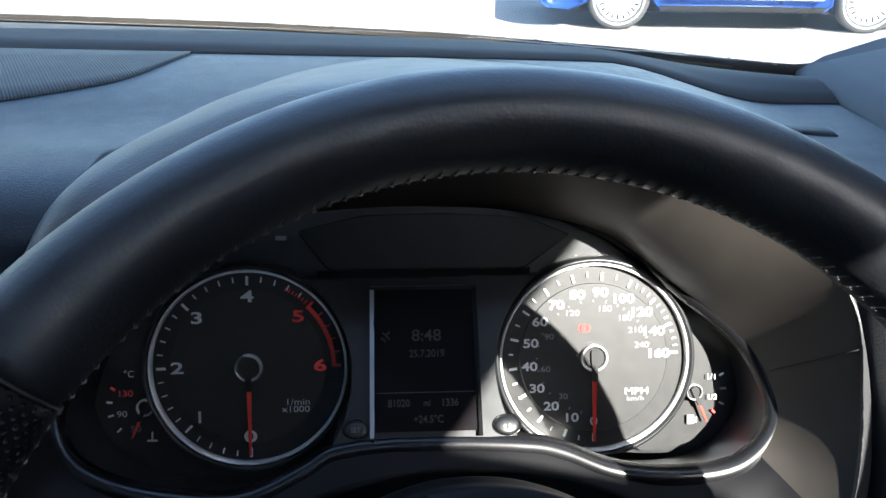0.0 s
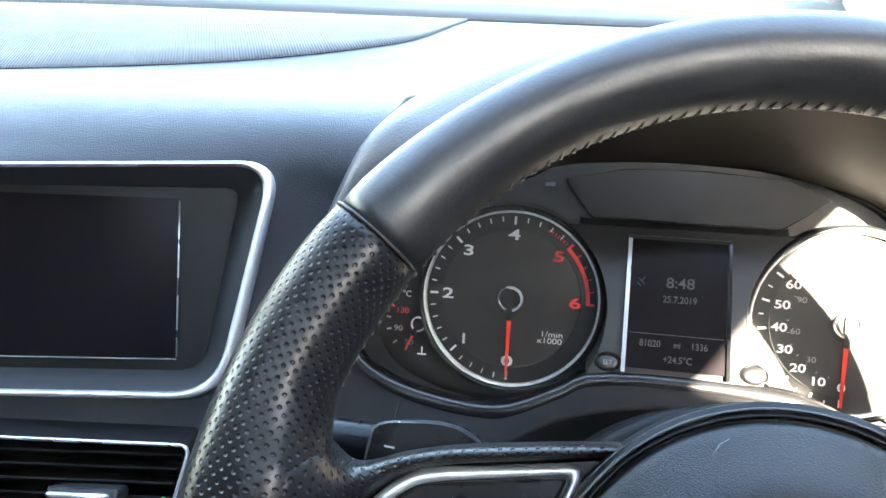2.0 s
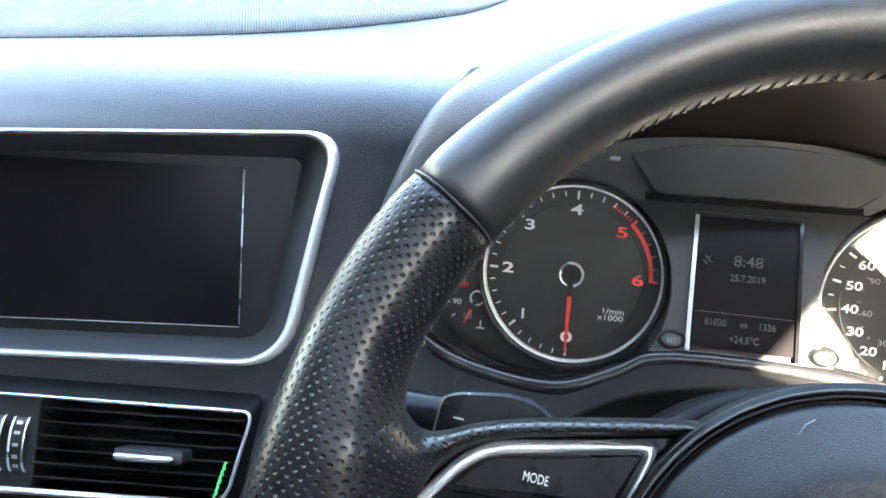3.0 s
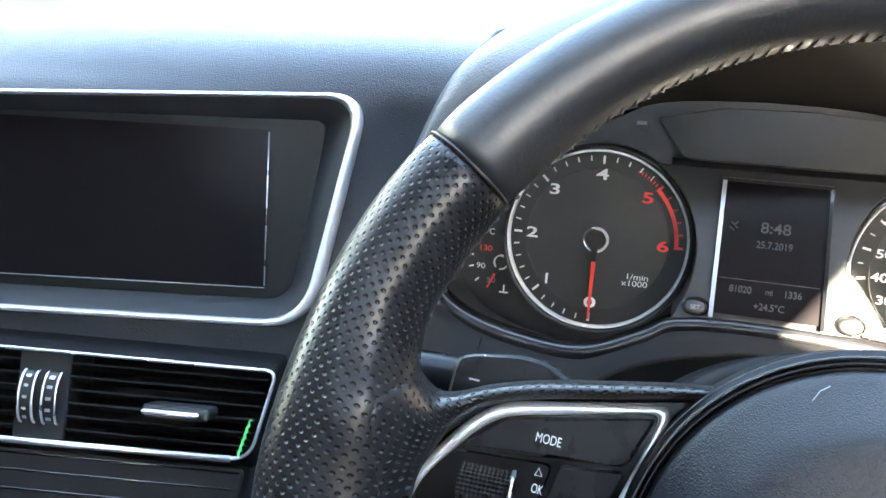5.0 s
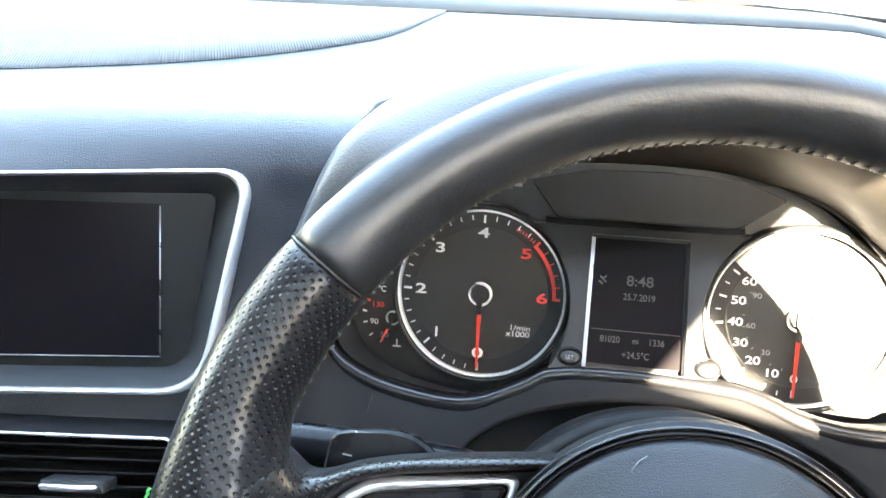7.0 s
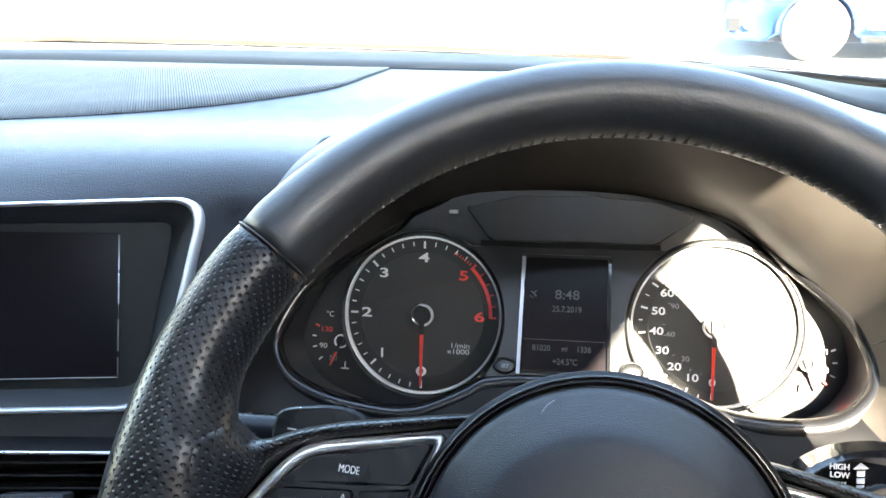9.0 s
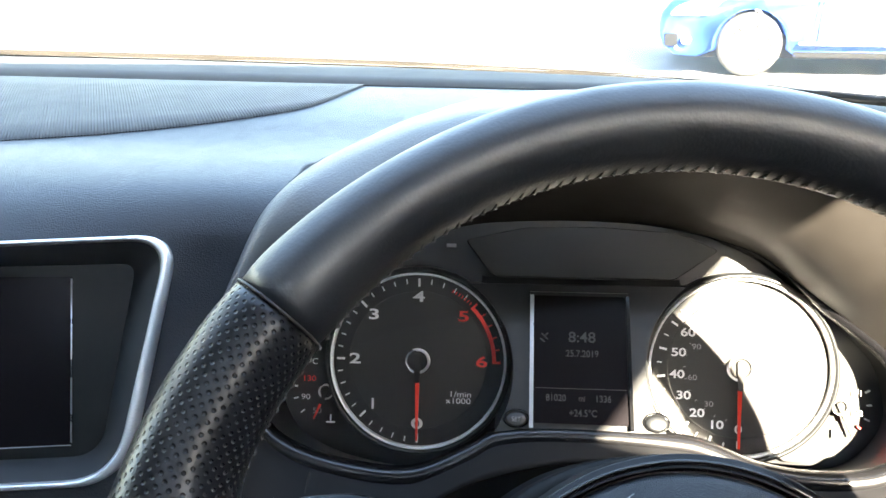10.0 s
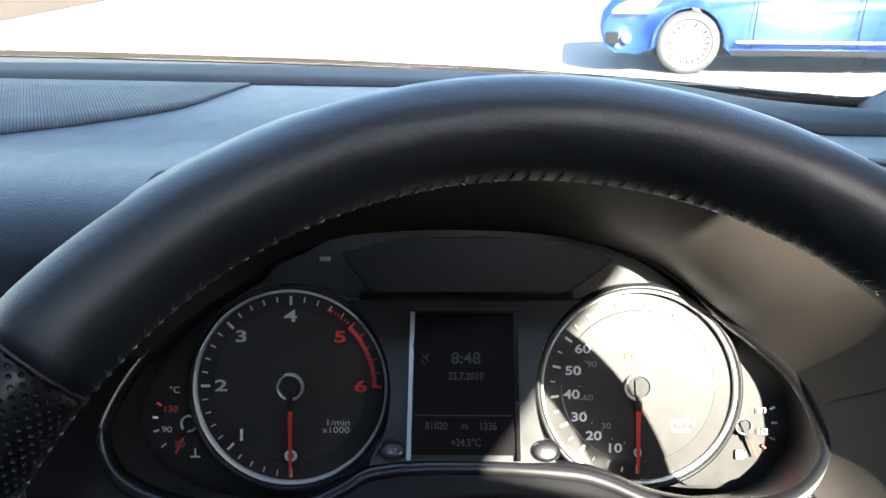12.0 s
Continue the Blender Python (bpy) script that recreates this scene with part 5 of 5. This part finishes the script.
def cowl_edge():
    """Rubber lip and dry debris where the windscreen meets the dashboard."""
    xs = [-1.14 + 0.02 * i for i in range(81)]
    ob = part("screen_seal", tube([(x, cowl(x) + 0.005, 1.1452) for x in xs], 0.0052, 10), SEAL)
    tagged(ob, "dusty brown-black seal along the foot of the windscreen", "seal", kind="structure")
    rnd = random.Random(5)
    bm = bmesh.new()
    for i in range(420):
        x = rnd.uniform(-1.0, 0.30)
        if noise.noise(Vector((x * 9, 0.3, 0))) < -0.35:
            continue
        c = Vector((x, cowl(x) + rnd.uniform(0.002, 0.009), 1.1475 + rnd.uniform(0, 0.0018)))
        m = Matrix.Translation(c) @ Euler((rnd.uniform(-0.5, 0.5), rnd.uniform(-0.5, 0.5), rnd.uniform(0, 6))).to_matrix().to_4x4()
        s = rnd.uniform(0.0015, 0.0042)
        vs = [bm.verts.new(m @ Vector(q)) for q in ((-s, 0, 0), (0, -s * 0.4, 0.001), (s, 0, 0), (0, s * 0.4, 0.002))]
        bm.faces.new(vs)
    ob = part("leaf_debris", bm, DEBRIS, None, "", False)
    tagged(ob, "dry brown leaf debris lying outside the windscreen's foot", "debris", kind="stuff")
    bm = bmesh.new()
    for i in range(290):
        x = -0.66 + 0.0021 * i
        c = [(x, cowl(x) - 0.0045, 1.1452), (x + 0.0009, cowl(x + 0.0009) - 0.0045, 1.1452), (x + 0.0009, cowl(x + 0.0009) - 0.0040, 1.1457), (x, cowl(x) - 0.0040, 1.1457)]
        bm.faces.new([bm.verts.new(q) for q in c])
    ob = part("edge_dots", bm, GREY, None, "", False)
    tagged(ob, "row of tiny pale dots along the foot of the windscreen", "dots", kind="stuff")
    ob = part("scuttle", loft([[(x, cowl(x) + dy, z) for x in xs] for dy, z in ((0.012, 1.134), (0.06, 1.130), (0.10, 1.115), (0.10, 1.06))]), RUBBER)
    tagged(ob, "black plastic scuttle panel outside the windscreen", "panel", kind="structure")


cowl_edge()


# ---- outside ----
def parked_car():
    front, rear = Vector((2.27, 8.33, YARD)), Vector((4.74, 8.05, YARD))
    yaw = math.degrees(math.atan2((rear - front).y, (rear - front).x))
    c = thing("parked_car", "bright blue hatchback parked side-on in the sun", "car", Matrix.Translation(front) @ pose(0, 0, 0, 0, 0, yaw))
    WB, R = 2.5, 0.315
    arch = lambda x: [(x + 0.365 * math.cos(radians(a)), 0.30 + 0.365 * math.sin(radians(a))) for a in range(185, -6, -10)]
    low = [(-0.86, 0.42), (-0.84, 0.30), (-0.74, 0.22), (-0.50, 0.20)] + arch(0.0) + [(0.45, 0.20), (2.05, 0.20)] + arch(WB) + [(2.95, 0.22), (3.18, 0.28), (3.26, 0.42)]
    top = [(3.28, 0.60), (3.24, 0.80), (3.12, 0.96), (2.9, 1.00), (1.6, 0.97), (0.62, 0.95), (0.30, 0.93), (-0.10, 0.86), (-0.48, 0.77), (-0.74, 0.66), (-0.84, 0.55)]
    o = low + top
    rows = []
    for y, k, dz in ((0.06, 0.955, 0.0), (0.02, 0.985, 0.0), (0.0, 1.0, 0.0), (1.66, 1.0, 0.0), (1.68, 0.985, 0.0), (1.72, 0.955, 0.0)):
        rows.append([(1.2 + (x - 1.2) * k, y, 0.58 + (z - 0.58) * (k if z > 0.5 else 1)) for x, z in o])
    body = part("body", loft(rows, True, False, True, True), BLUE, c, "glossy blue bodywork")
    cab = [(0.50, 0.94), (1.15, 1.32), (1.55, 1.42), (2.35, 1.42), (2.85, 1.28), (3.12, 0.96)]
    part("cabin", loft([[(x + (0.0 if z < 1 else 0.0), y + 0.16 * (z - 0.94) * (1 if y < 0.8 else -1) / 0.48, z) for x, z in cab] for y in (0.05, 1.67)], True, False, False, True), BLUE, c)
    for x0, x1, x2, x3 in ((0.78, 1.68, 1.68, 1.24), (1.76, 2.62, 2.45, 1.76)):
        part("window", geo([(x0, 0.068, 0.985), (x1, 0.068, 0.985), (x2, 0.178, 1.335), (x3, 0.178, 1.335)], [(0, 1, 2, 3)], False), CARGLASS, c, "dark side window")
    part("headlight", slab(round_poly([(-0.80, 0.60), (-0.42, 0.60), (-0.24, 0.80), (-0.46, 0.775), (-0.72, 0.69)], 0.04), -0.012, 0.06, 0.02), LAMPGLASS, c, "clear headlight")
    part("fog_light", disc(-0.62, 0.36, 0.05, -0.006, 0.05, 0.01, 24), LAMPGLASS, c, "round fog lamp")
    part("intake", slab(round_poly([(-0.82, 0.30), (-0.70, 0.30), (-0.70, 0.42), (-0.83, 0.42)], 0.02), -0.004, 0.04), CARBLACK, c)
    part("sill_strip", slab(round_poly([(0.46, 0.322), (2.04, 0.322), (2.04, 0.350), (0.46, 0.350)], 0.012), -0.02, 0.02, 0.006), SILVER, c, "pale rubbing strip")
    # coloured near black for the shade under the body's lower edge
    part("sill", slab([(0.42, 0.19), (2.08, 0.19), (2.08, 0.25), (0.42, 0.25)], 0.012, 0.05), CARBLACK, c)
    part("door_handle", box(1.30, 1.47, -0.03, 0.0, 0.80, 0.83, 0.008), SILVER, c)
    part("door_handle", box(2.05, 2.2, -0.03, 0.0, 0.81, 0.84, 0.008), BLUE, c)
    for x in (0.62, 1.62):
        part("door_gap", tube([(x, -0.001, 0.28), (x + 0.01, -0.002, 0.6), (x + 0.04, 0.012, 0.93)], 0.006, 6), RUBBER, c)
    part("wing_mirror", box(0.72, 0.92, -0.16, 0.02, 0.95, 1.07, 0.03), BLUE, c)
    part("underbody", box(-0.5, 3.0, 0.12, 1.6, 0.18, 0.4), CARBLACK, c)
    for x in (0.0, WB):
        for y, face in ((0.01, -1), (1.51, 1)):
            w = part("wheel", loft([[(x + r * math.cos(2 * math.pi * j / 40), y + dy, R + r * math.sin(2 * math.pi * j / 40)) for j in range(40)] for r, dy in ((0.225, 0.01), (0.235, 0.0), (0.29, 0.0), (R, 0.03), (R, 0.17), (0.29, 0.2), (0.225, 0.19))], True), TYRE, c, "black tyre on an alloy wheel")
            if face < 0:
                part("rim", loft([[(x + r * math.cos(2 * math.pi * j / 40), y + dy, R + r * math.sin(2 * math.pi * j / 40)) for j in range(40)] for r, dy in ((0.268, 0.000), (0.255, -0.006), (0.235, 0.012), (0.06, 0.004), (0.002, 0.002))], True), ALLOY, w, "pale multi-spoke wheel face")
                for j in range(20):
                    a = 2 * math.pi * j / 20
                    u, v = Vector((math.cos(a), math.sin(a))), Vector((-math.sin(a), math.cos(a)))
                    pts = [u * 0.150 - v * 0.004, u * 0.208 - v * 0.011, u * 0.208 + v * 0.011, u * 0.150 + v * 0.004]
                    part("slot", slab([(x + q.x, R + q.y) for q in pts], y + 0.004, y + 0.03), CARBLACK, w)
    return c


parked_car()


def yard_wall():
    w = thing("yard_wall", "low brown masonry wall at the far side of the yard", "wall", Matrix.Translation((0, 0, YARD)), kind="structure")
    part("wall_run", box(-16, -8.8, 11.45, 11.75, 0, 1.3, 0.02), STONEWALL, w)
    part("wall_run", box(-8.15, -7.85, 13.6, 24, 0, 1.3, 0.02), STONEWALL, w)
    part("coping", box(-16, -8.75, 11.40, 11.80, 1.3, 1.36, 0.015), CONCRETE, w)
    part("gate_post", box(-8.45, -8.10, 12.6, 12.95, 0, 1.6, 0.02), STONEWALL, w)


yard_wall()
